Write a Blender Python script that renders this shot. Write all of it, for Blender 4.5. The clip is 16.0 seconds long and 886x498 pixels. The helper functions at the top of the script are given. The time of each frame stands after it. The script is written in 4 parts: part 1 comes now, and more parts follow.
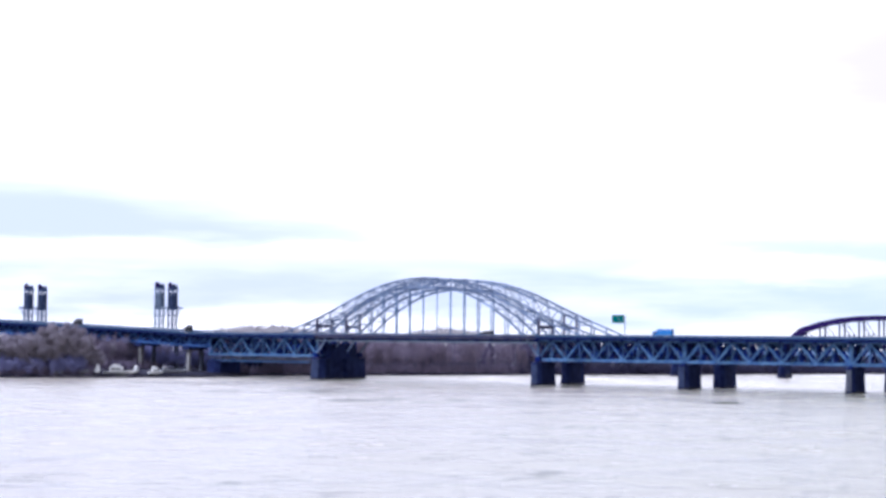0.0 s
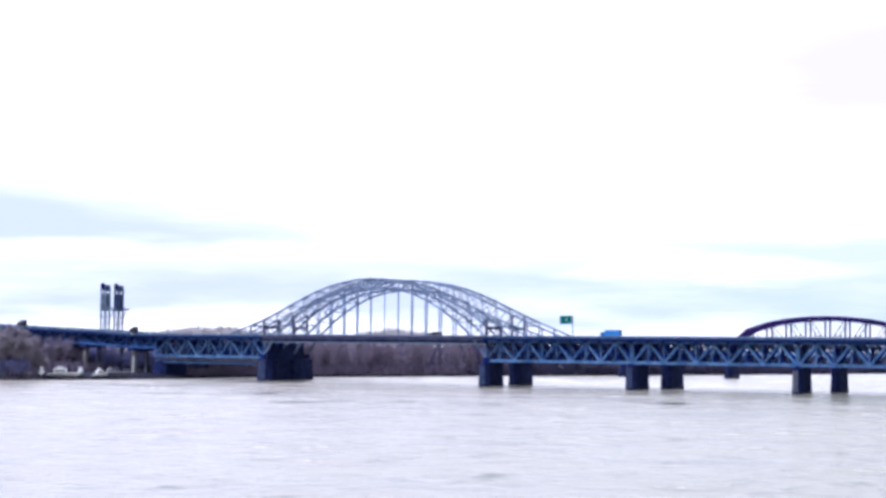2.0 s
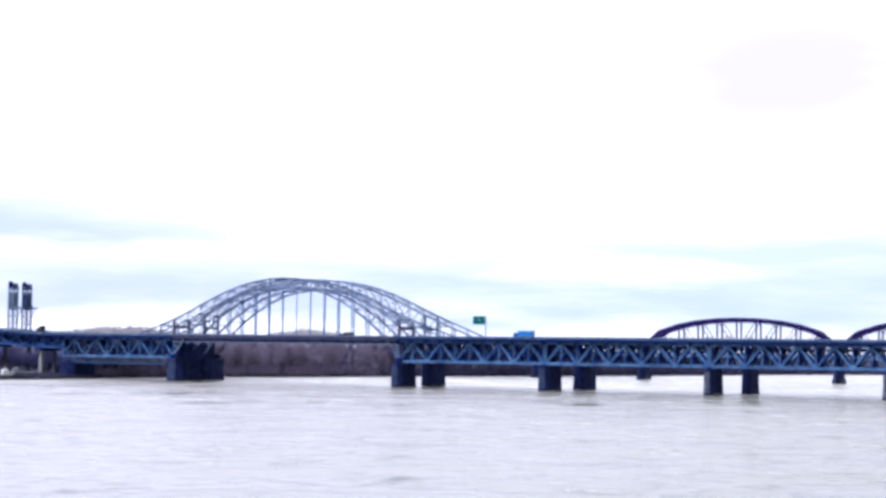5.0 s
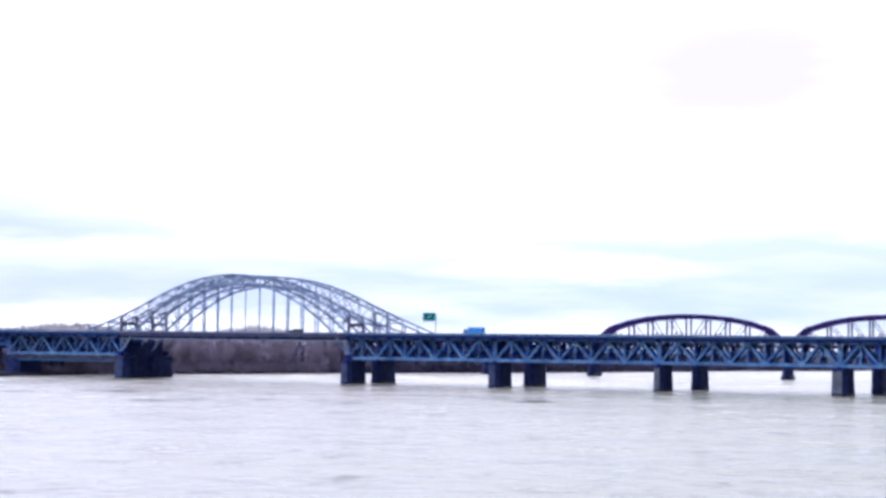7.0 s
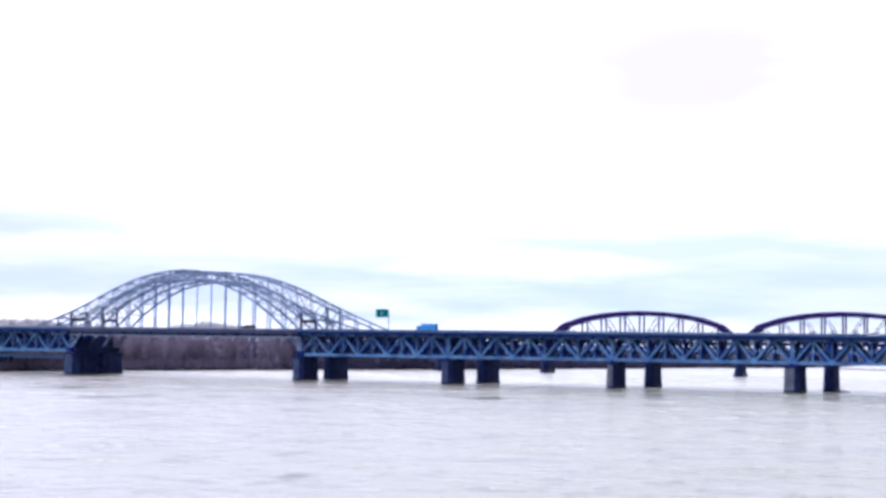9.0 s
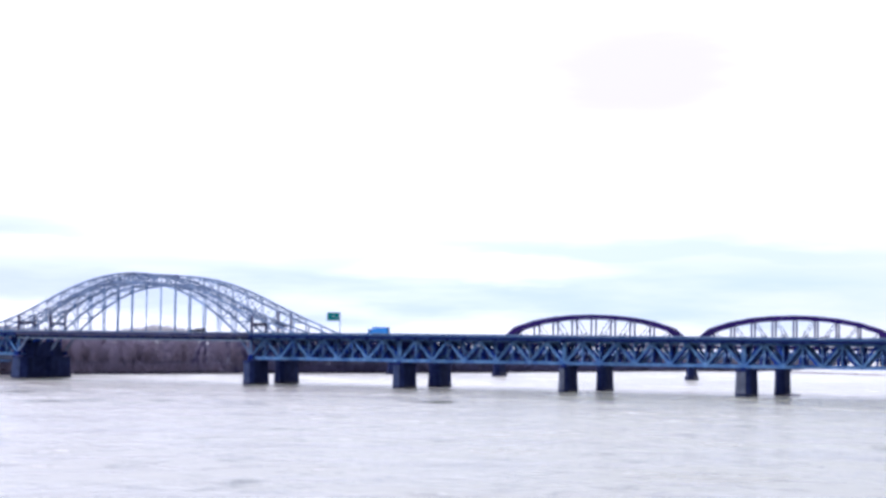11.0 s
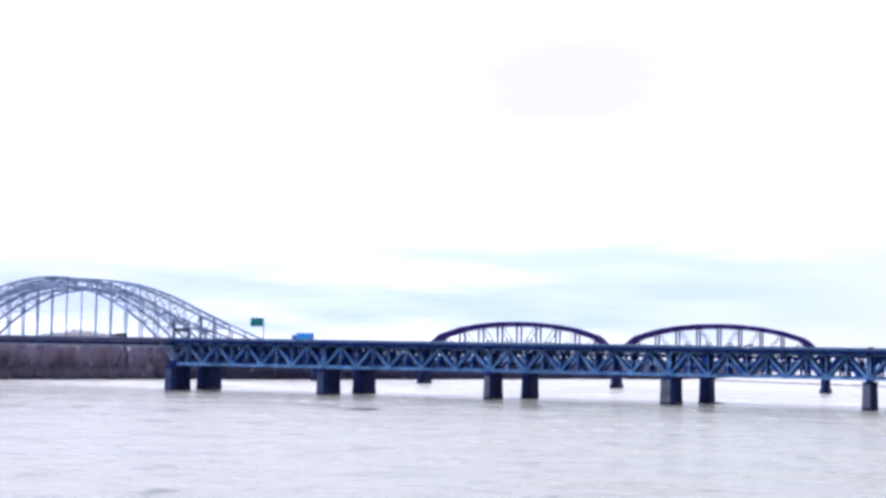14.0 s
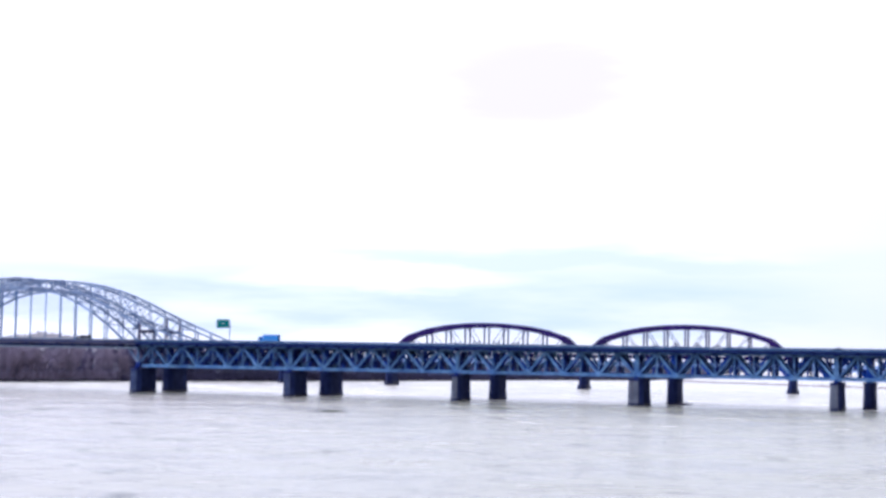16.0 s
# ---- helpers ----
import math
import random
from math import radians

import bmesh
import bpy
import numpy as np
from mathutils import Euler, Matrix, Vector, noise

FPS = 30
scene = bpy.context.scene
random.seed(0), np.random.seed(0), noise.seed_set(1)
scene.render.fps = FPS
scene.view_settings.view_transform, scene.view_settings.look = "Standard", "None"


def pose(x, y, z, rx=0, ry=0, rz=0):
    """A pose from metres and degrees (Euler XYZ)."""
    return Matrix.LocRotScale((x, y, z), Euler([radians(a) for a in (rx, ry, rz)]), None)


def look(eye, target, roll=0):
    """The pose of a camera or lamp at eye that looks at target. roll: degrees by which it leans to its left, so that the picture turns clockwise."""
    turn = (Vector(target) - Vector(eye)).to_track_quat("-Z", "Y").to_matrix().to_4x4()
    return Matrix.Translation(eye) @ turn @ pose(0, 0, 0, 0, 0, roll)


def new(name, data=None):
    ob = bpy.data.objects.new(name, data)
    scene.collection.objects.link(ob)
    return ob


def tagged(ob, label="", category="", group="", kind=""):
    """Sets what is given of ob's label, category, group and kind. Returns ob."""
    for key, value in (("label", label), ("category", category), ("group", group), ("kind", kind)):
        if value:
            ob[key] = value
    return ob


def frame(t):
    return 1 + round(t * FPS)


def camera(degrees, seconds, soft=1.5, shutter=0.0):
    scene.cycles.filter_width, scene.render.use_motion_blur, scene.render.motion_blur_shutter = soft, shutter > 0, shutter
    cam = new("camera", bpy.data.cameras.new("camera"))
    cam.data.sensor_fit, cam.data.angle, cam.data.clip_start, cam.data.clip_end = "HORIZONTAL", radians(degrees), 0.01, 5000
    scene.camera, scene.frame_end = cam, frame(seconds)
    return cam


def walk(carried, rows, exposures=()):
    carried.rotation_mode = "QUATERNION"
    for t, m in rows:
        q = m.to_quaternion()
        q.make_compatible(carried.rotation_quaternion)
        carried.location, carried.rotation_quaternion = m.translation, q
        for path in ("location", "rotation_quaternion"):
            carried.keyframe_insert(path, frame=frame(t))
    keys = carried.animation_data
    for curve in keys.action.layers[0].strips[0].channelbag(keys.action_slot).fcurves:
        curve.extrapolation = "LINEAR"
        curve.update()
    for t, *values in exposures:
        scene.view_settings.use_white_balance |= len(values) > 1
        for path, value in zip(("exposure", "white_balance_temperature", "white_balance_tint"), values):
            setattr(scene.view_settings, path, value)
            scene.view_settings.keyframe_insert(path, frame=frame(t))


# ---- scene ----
# The camera: a long lens about 17 m over the river, panning right while it drifts slowly forward.
EXPOSURE, KELVIN, TINT = 0.0, 5180, 17
cam = camera(29.79, 16.0, soft=3.3)
EYE = 17.35
DRIFT = 25.5
ROWS = [  # seconds, yaw to the right, pitch up, lean
    (0.0, -13.252, 3.345, 0.696),
    (0.5, -12.854, 3.346, 0.659),
    (1.0, -12.444, 3.329, 0.621),
    (1.5, -12.007, 3.333, 0.611),
    (2.0, -11.502, 3.403, 0.598),
    (2.5, -11.028, 3.446, 0.616),
    (3.0, -10.460, 3.438, 0.685),
    (3.5, -9.986, 3.402, 0.742),
    (4.0, -9.473, 3.501, 0.768),
    (6.5, -7.342, 3.347, 0.692),
    (7.0, -6.884, 3.362, 0.701),
    (7.5, -6.460, 3.326, 0.782),
    (8.0, -6.041, 3.299, 0.822),
    (8.5, -5.749, 3.333, 0.784),
    (9.0, -5.299, 3.263, 0.778),
    (11.5, -3.275, 3.442, 0.847),
    (12.0, -2.848, 3.481, 0.941),
    (12.5, -2.344, 3.567, 1.008),
    (13.0, -1.933, 3.618, 1.073),
    (13.5, -1.534, 3.640, 1.027),
    (14.0, -1.119, 3.676, 1.075),
    (14.5, -0.811, 3.655, 1.061),
    (15.0, -0.517, 3.686, 1.055),
    (15.5, -0.352, 3.653, 1.005),
    (16.0, 0.000, 3.743, 0.970),
]


def aimed(t, yaw, pitch, lean):
    a, b = radians(yaw), radians(pitch)
    eye = Vector((0, DRIFT * (t / 16 - 1), EYE))
    return look(eye, eye + Vector((math.sin(a) * math.cos(b), math.cos(a) * math.cos(b), math.sin(b))) * 100, lean)


walk(cam, [(t, aimed(t, a, b, c)) for t, a, b, c in ROWS], exposures=[(0.0, EXPOSURE, KELVIN, TINT), (16.0, EXPOSURE, KELVIN, TINT)])

# ---- sky and light ----
SUN_DIR = Vector((-0.72, -0.42, 0.75)).normalized()  # towards the sun behind the clouds
world = bpy.data.worlds.new("overcast_sky")
scene.world = world
world.use_nodes = True
wt = world.node_tree
wt.nodes.clear()


def wlink(v, socket):
    if isinstance(v, bpy.types.NodeSocket):
        wt.links.new(v, socket)
    else:
        socket.default_value = v


def wmath(op, a, b=0.0, clamp=False):
    n = wt.nodes.new("ShaderNodeMath")
    n.operation, n.use_clamp = op, clamp
    wlink(a, n.inputs[0])
    wlink(b, n.inputs[1])
    return n.outputs[0]


def wstep(value, lo, hi, to_lo=0.0, to_hi=1.0):
    n = wt.nodes.new("ShaderNodeMapRange")
    n.interpolation_type = "SMOOTHSTEP"
    wlink(value, n.inputs[0])
    for i, v in enumerate((lo, hi, to_lo, to_hi)):
        n.inputs[i + 1].default_value = v
    return n.outputs[0]


def wbump(value, lo, mid_lo, mid_hi, hi):
    """One between mid_lo and mid_hi, falling softly to nothing at lo and hi."""
    return wmath("MULTIPLY", wstep(value, lo, mid_lo), wstep(value, mid_hi, hi, 1.0, 0.0))


def wmix(f, a, b):
    n = wt.nodes.new("ShaderNodeMix")
    n.data_type = "RGBA"
    wlink(f, n.inputs[0])
    wlink((*a, 1) if isinstance(a, tuple) else a, n.inputs[6])
    wlink((*b, 1) if isinstance(b, tuple) else b, n.inputs[7])
    return n.outputs[2]


def wnoise(vector, scale, detail=4.0):
    n = wt.nodes.new("ShaderNodeTexNoise")
    wlink(vector, n.inputs["Vector"])
    n.inputs["Scale"].default_value, n.inputs["Detail"].default_value = scale, detail
    return n.outputs[0]


w_co = wt.nodes.new("ShaderNodeTexCoord")
way = w_co.outputs["Generated"]
w_sep = wt.nodes.new("ShaderNodeSeparateXYZ")
wlink(way, w_sep.inputs[0])
azim = wmath("ARCTAN2", w_sep.outputs[0], w_sep.outputs[1])
w_vec = wt.nodes.new("ShaderNodeCombineXYZ")
wlink(wmath("MULTIPLY", azim, 6.0), w_vec.inputs[0])
wlink(wmath("MULTIPLY", w_sep.outputs[2], 40.0), w_vec.inputs[1])
flat_noise = wnoise(w_vec.outputs[0], 1.3, 8.0)
# ragged edges: the cloud sheets' heights waver with the noise
puff_noise = wnoise(w_vec.outputs[0], 3.0, 4.0)
wav = wmath("ADD", w_sep.outputs[2], wmath("MULTIPLY", wmath("SUBTRACT", flat_noise, 0.5), 0.034))
wav = wmath("ADD", wav, wmath("MULTIPLY", wmath("SUBTRACT", puff_noise, 0.5), 0.010))
# thin places between the sheets, where blue shows through
haze_gap = wmath("MULTIPLY", wbump(wav, 0.006, 0.026, 0.042, 0.068), wmath("MULTIPLY", wstep(flat_noise, 0.25, 0.6, 0.45, 1.0), wstep(puff_noise, 0.3, 0.6, 0.85, 1.0)))
wedge = wmath("ADD", wav, wmath("MULTIPLY", wmath("MAXIMUM", wmath("ADD", azim, 0.46), 0.0), 0.15))
left_gap = wmath("MULTIPLY", wmath("MULTIPLY", wstep(wav, 0.052, 0.066), wstep(wedge, 0.078, 0.116, 1.0, 0.0)), wstep(azim, -0.30, -0.19, 1.0, 0.0))
far_gap = wmath("MULTIPLY", wbump(wav, 0.047, 0.056, 0.060, 0.071), wstep(azim, -0.16, 0.0, 0.0, 0.7))
thin = wmath("MAXIMUM", wmath("MAXIMUM", haze_gap, left_gap), far_gap)
# a long bright break in the middle of the haze
b_x = wmath("MULTIPLY", wmath("ADD", azim, 0.040), 10.5)
b_z = wmath("MULTIPLY", wmath("SUBTRACT", wav, 0.0475), 105.0)
thin = wmath("MULTIPLY", thin, wstep(wmath("ADD", wmath("MULTIPLY", b_x, b_x), wmath("MULTIPLY", b_z, b_z)), 0.3, 1.3, 0.15, 1.0))
thin = wmath("MULTIPLY", thin, wstep(azim, 0.14, 0.27, 1.0, 0.3))
w_sky = wt.nodes.new("ShaderNodeTexSky")
w_sky.sky_type, w_sky.sun_disc = "NISHITA", False
w_sky.sun_elevation = math.asin(SUN_DIR.z)
w_sky.sun_rotation = math.atan2(SUN_DIR.x, SUN_DIR.y)
w_blue = wt.nodes.new("ShaderNodeVectorMath")
w_blue.operation = "MULTIPLY_ADD"
wlink(w_sky.outputs[0], w_blue.inputs[0])
w_blue.inputs[1].default_value = (0.01, 0.01, 0.01)
wlink(wmix(wstep(azim, -0.38, 0.0), (0.775, 0.785, 0.895), (0.75, 0.81, 0.875)), w_blue.inputs[2])
# an overcast sky is brightest high up and round the hidden sun, and dullest behind the eye
w_dot = wt.nodes.new("ShaderNodeVectorMath")
w_dot.operation = "DOT_PRODUCT"
wlink(way, w_dot.inputs[0])
w_dot.inputs[1].default_value = Vector((-0.80, 0.48, 0.42)).normalized()
glow = wstep(w_dot.outputs["Value"], -0.7, 0.8, 0.18, 1.2)
rise = wstep(w_sep.outputs[2], 0.02, 0.5, 1.0, 1.5)
grey = wmix(wnoise(way, 2.2), (1.14, 1.06, 1.0), (1.24, 1.16, 1.08))
w_scale = wt.nodes.new("ShaderNodeVectorMath")
w_scale.operation = "SCALE"
wlink(grey, w_scale.inputs[0])
wlink(wmath("MULTIPLY", wmath("MULTIPLY", glow, rise), wstep(azim, -0.65, 0.0, 1.2, 1.0)), w_scale.inputs["Scale"])
# a faint mauve cloud high up
v_x = wmath("MULTIPLY", wmath("SUBTRACT", wmath("ADD", azim, wmath("MULTIPLY", wmath("SUBTRACT", puff_noise, 0.5), 0.05)), 0.054), 13.5)
v_z = wmath("MULTIPLY", wmath("SUBTRACT", wav, 0.167), 29.0)
veil = wstep(wmath("ADD", wmath("MULTIPLY", v_x, v_x), wmath("MULTIPLY", v_z, v_z)), 0.2, 1.5, 1.0, 0.0)
w_bg = wt.nodes.new("ShaderNodeBackground")
high_sky = wmix(wmath("MULTIPLY", veil, 0.9), w_scale.outputs[0], (1.06, 0.905, 0.85))
wlink(wmix(wmath("MULTIPLY", thin, 0.95), high_sky, w_blue.outputs[0]), w_bg.inputs[0])
w_bg.inputs[1].default_value = 1.0
w_out = wt.nodes.new("ShaderNodeOutputWorld")
wlink(w_bg.outputs[0], w_out.inputs[0])

sun = new("sun", bpy.data.lights.new("sun", "SUN"))
sun.data.energy, sun.data.angle, sun.data.color = 1.5, radians(12), (1.0, 0.96, 0.9)
sun.matrix_world = look(SUN_DIR * 800, (0, 0, 0))


# ---- materials ----
def material(name, base, rough, second=None, scale=0.3, detail_scale=4.0, metal=0.0, bump=0.0, bump_scale=6.0, per_piece=0.0, streaks=0.0, gloss=0.12):
    m = bpy.data.materials.new(name)
    m.use_nodes = True
    nt = m.node_tree
    bsdf = nt.nodes["Principled BSDF"]
    bsdf.inputs["Roughness"].default_value = rough
    bsdf.inputs["Metallic"].default_value = metal
    bsdf.inputs["Specular IOR Level"].default_value = gloss
    geo = nt.nodes.new("ShaderNodeNewGeometry")
    second = second or tuple(c * 0.7 for c in base)

    def noise_of(s, stretch=(1, 1, 1), detail=4.0):
        mp = nt.nodes.new("ShaderNodeMapping")
        mp.inputs["Scale"].default_value = stretch
        nt.links.new(geo.outputs["Position"], mp.inputs["Vector"])
        n = nt.nodes.new("ShaderNodeTexNoise")
        n.inputs["Scale"].default_value = s
        n.inputs["Detail"].default_value = detail
        nt.links.new(mp.outputs[0], n.inputs["Vector"])
        return n.outputs[0]

    def ranged(v, lo, hi):
        r = nt.nodes.new("ShaderNodeMapRange")
        nt.links.new(v, r.inputs[0])
        r.inputs[1].default_value, r.inputs[2].default_value = lo, hi
        return r.outputs[0]

    def mix(f, a, b):
        n = nt.nodes.new("ShaderNodeMix")
        n.data_type = "RGBA"
        for i, v in ((0, f), (6, a), (7, b)):
            if isinstance(v, bpy.types.NodeSocket):
                nt.links.new(v, n.inputs[i])
            else:
                n.inputs[i].default_value = (*v, 1) if isinstance(v, tuple) else v
        return n.outputs[2]

    col = mix(ranged(noise_of(scale), 0.35, 0.65), base, second)
    fine = ranged(noise_of(detail_scale, detail=6.0), 0.45, 0.75)
    n = nt.nodes.new("ShaderNodeMath")
    n.operation = "MULTIPLY"
    nt.links.new(fine, n.inputs[0])
    n.inputs[1].default_value = 0.5
    col = mix(n.outputs[0], col, tuple(c * 0.55 for c in base))
    if streaks:
        s = ranged(noise_of(1.0, (0.9, 0.9, 0.06)), 0.5, 0.7)
        n = nt.nodes.new("ShaderNodeMath")
        n.operation = "MULTIPLY"
        nt.links.new(s, n.inputs[0])
        n.inputs[1].default_value = streaks
        col = mix(n.outputs[0], col, tuple(c * q for c, q in zip(base, (0.5, 0.36, 0.28))))
    if per_piece:
        info = nt.nodes.new("ShaderNodeObjectInfo")
        hsv = nt.nodes.new("ShaderNodeHueSaturation")
        nt.links.new(ranged(info.outputs["Random"], 0, 1), hsv.inputs["Value"])
        r = hsv.inputs["Value"].links[0].from_node
        r.inputs[3].default_value, r.inputs[4].default_value = 1 - per_piece, 1 + per_piece
        nt.links.new(col, hsv.inputs["Color"])
        col = hsv.outputs[0]
    nt.links.new(col, bsdf.inputs["Base Color"])
    if bump:
        b = nt.nodes.new("ShaderNodeBump")
        b.inputs["Strength"].default_value = bump
        b.inputs["Distance"].default_value = 0.05
        nt.links.new(noise_of(bump_scale, detail=6.0), b.inputs["Height"])
        nt.links.new(b.outputs[0], bsdf.inputs["Normal"])
    return m


STEEL = material("weathered_blue_green_paint", (0.148, 0.27, 0.475), 0.5, (0.058, 0.13, 0.325), 0.25, 3.0, per_piece=0.2, streaks=0.3)
ARCH_STEEL = material("pale_grey_blue_arch_paint", (0.27, 0.345, 0.50), 0.5, (0.125, 0.175, 0.325), 0.2, 3.0, per_piece=0.3, streaks=0.35)
VIADUCT_STEEL = material("dull_blue_viaduct_paint", (0.085, 0.17, 0.42), 0.5, (0.032, 0.082, 0.27), 0.25, 3.0, per_piece=0.2, streaks=0.3)
# Rear bridge's steel, a darker copy with the shade put into its colour.
FAR_STEEL = material("shaded_blue_paint", (0.018, 0.062, 0.36), 0.55, (0.007, 0.030, 0.24), 0.25, 3.0, per_piece=0.2, streaks=0.35)
PORTAL_STEEL = material("rusty_portal_steel", (0.14, 0.13, 0.21), 0.7, (0.10, 0.09, 0.16), 0.4, 3.0, streaks=0.4)
# Steel under the decks, with the shade put into its colour.
SHADED_STEEL = material("shaded_floor_steel", (0.004, 0.016, 0.15), 0.7, (0.002, 0.009, 0.10), 0.3, 3.0, per_piece=0.1)
RAIL_STEEL = material("black_purple_rail_steel", (0.010, 0.005, 0.07), 0.6, (0.020, 0.006, 0.08), 0.3, 2.0, per_piece=0.15)
TOWER_STEEL = material("grey_tower_steel", (0.27, 0.34, 0.45), 0.6, (0.19, 0.245, 0.345), 0.2, 2.0, per_piece=0.1)
TOWER_DARK = material("dark_blue_tower_steel", (0.085, 0.12, 0.24), 0.6, (0.055, 0.08, 0.175), 0.2, 2.0, per_piece=0.1)
CONCRETE = material("stained_pier_concrete", (0.022, 0.033, 0.112), 0.85, (0.008, 0.013, 0.072), 0.35, 2.5, bump=0.5, bump_scale=3.0, per_piece=0.08, streaks=0.5)
# Toned concrete: sunlight on pier noses and shade on rear columns, as colour.
TONED_CONCRETE = material("lit_and_shaded_concrete", (0.115, 0.125, 0.165), 0.85, (0.075, 0.083, 0.12), 0.35, 2.5, bump=0.4, per_piece=0.08, streaks=0.35)
DIM_LIT_CONCRETE = material("dim_lit_concrete", (0.052, 0.068, 0.140), 0.85, (0.030, 0.042, 0.098), 0.35, 2.5, bump=0.4, per_piece=0.08, streaks=0.4)
PALE_CONCRETE = material("pale_column_concrete", (0.46, 0.45, 0.44), 0.85, (0.34, 0.33, 0.33), 0.4, 2.5, bump=0.4, streaks=0.3)
WET_CONCRETE = material("wet_waterline_concrete", (0.016, 0.022, 0.068), 0.5, (0.010, 0.014, 0.046), 0.5, 3.0, bump=0.4)
ASPHALT = material("bridge_asphalt", (0.055, 0.055, 0.058), 0.9, (0.045, 0.045, 0.047), 0.3, 5.0)
PARAPET = material("blue_grey_parapet", (0.055, 0.105, 0.22), 0.7, (0.032, 0.068, 0.165), 0.2, 2.0, per_piece=0.06, streaks=0.3)
GREY_WALL = material("faded_grey_violet_deck_paint", (0.115, 0.115, 0.175), 0.75, (0.075, 0.078, 0.13), 0.2, 2.0, per_piece=0.06, streaks=0.3)
RAILING = material("pale_railing_paint", (0.22, 0.28, 0.37), 0.5, (0.16, 0.21, 0.29), 0.2, 2.0, streaks=0.2)
GREEN_SIGN = material("green_road_sign", (0.0, 0.12, 0.125), 0.45, (0.0, 0.10, 0.10), 0.5, 4.0)
WHITE_PAINT = material("white_paint", (0.8, 0.8, 0.8), 0.45, (0.7, 0.7, 0.7), 0.5, 4.0)
GREY_HULL = material("dull_grey_hull", (0.40, 0.40, 0.44), 0.5, (0.30, 0.30, 0.34), 0.5, 4.0)
BLUE_PAINT = material("blue_truck_paint", (0.03, 0.22, 0.62), 0.4, (0.02, 0.18, 0.52), 0.5, 4.0, gloss=0.5)
DARK_PAINT = material("dark_vehicle_paint", (0.05, 0.05, 0.055), 0.35, (0.03, 0.03, 0.035), 0.5, 4.0)
RUBBER = material("tyre_rubber", (0.02, 0.02, 0.02), 0.9)
GLASS_DARK = material("dark_window_glass", (0.03, 0.04, 0.05), 0.1, gloss=0.5)
BARK = material("bare_bark", (0.16, 0.145, 0.23), 0.95, (0.115, 0.105, 0.18), 0.12, 0.8)
TWIGS = material("bare_twigs", (0.30, 0.25, 0.33), 0.95, (0.215, 0.18, 0.25), 0.06, 0.5)
# Lighter copy of the twigs: light on the bank trees put into colour.
BANK_TWIGS = material("lightened_grey_violet_twigs", (0.37, 0.335, 0.39), 0.95, (0.295, 0.265, 0.325), 0.06, 0.5)
# Twigs paled for distance: haze put into the colour.
PALE_TWIGS = material("hazed_grey_twigs", (0.64, 0.61, 0.62), 0.95, (0.54, 0.51, 0.53), 0.06, 0.5)
# Darker copies for beyond the arch: shade put into twigs and brush.
SHADED_TWIGS = material("shaded_violet_twigs", (0.125, 0.115, 0.215), 0.95, (0.085, 0.08, 0.16), 0.06, 0.5)
SHADED_BRUSH = material("shaded_violet_brush", (0.10, 0.092, 0.18), 0.95, (0.07, 0.065, 0.13), 0.05, 0.4)
BRUSH = material("dry_brush", (0.27, 0.23, 0.32), 0.95, (0.20, 0.17, 0.25), 0.05, 0.4)
SCRUB = material("blue_grey_scrub", (0.37, 0.375, 0.64), 0.95, (0.28, 0.29, 0.53), 0.05, 0.4)
# Blue-grey from distance haze, put into the colour of the hills.
HILL = material("hazed_blue_grey_hills", (0.17, 0.245, 0.42), 0.95, (0.13, 0.19, 0.35), 0.004, 0.03)
SOIL = material("river_bank_soil", (0.020, 0.020, 0.040), 0.95, (0.028, 0.027, 0.048), 0.04, 0.6)
PALE_ROCK = material("pale_pink_dyke_rock", (0.30, 0.23, 0.24), 0.9, (0.20, 0.15, 0.16), 0.1, 2.0)
ROCK = material("shore_rock", (0.04, 0.04, 0.065), 0.9, (0.025, 0.025, 0.045), 0.3, 2.0, per_piece=0.2)


EDDIES_AND_REFLECTIONS = [  # middle, half width, half depth, strength
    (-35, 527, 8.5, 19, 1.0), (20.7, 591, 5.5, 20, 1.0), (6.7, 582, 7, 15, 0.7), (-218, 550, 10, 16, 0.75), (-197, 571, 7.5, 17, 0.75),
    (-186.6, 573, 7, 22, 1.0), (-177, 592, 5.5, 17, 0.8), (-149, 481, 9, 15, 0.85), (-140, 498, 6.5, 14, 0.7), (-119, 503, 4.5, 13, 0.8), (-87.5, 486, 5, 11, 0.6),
    # the great piers' dark reflections, painted into the water's colour
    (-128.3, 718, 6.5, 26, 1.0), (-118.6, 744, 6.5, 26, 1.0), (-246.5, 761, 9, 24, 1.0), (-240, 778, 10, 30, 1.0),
]


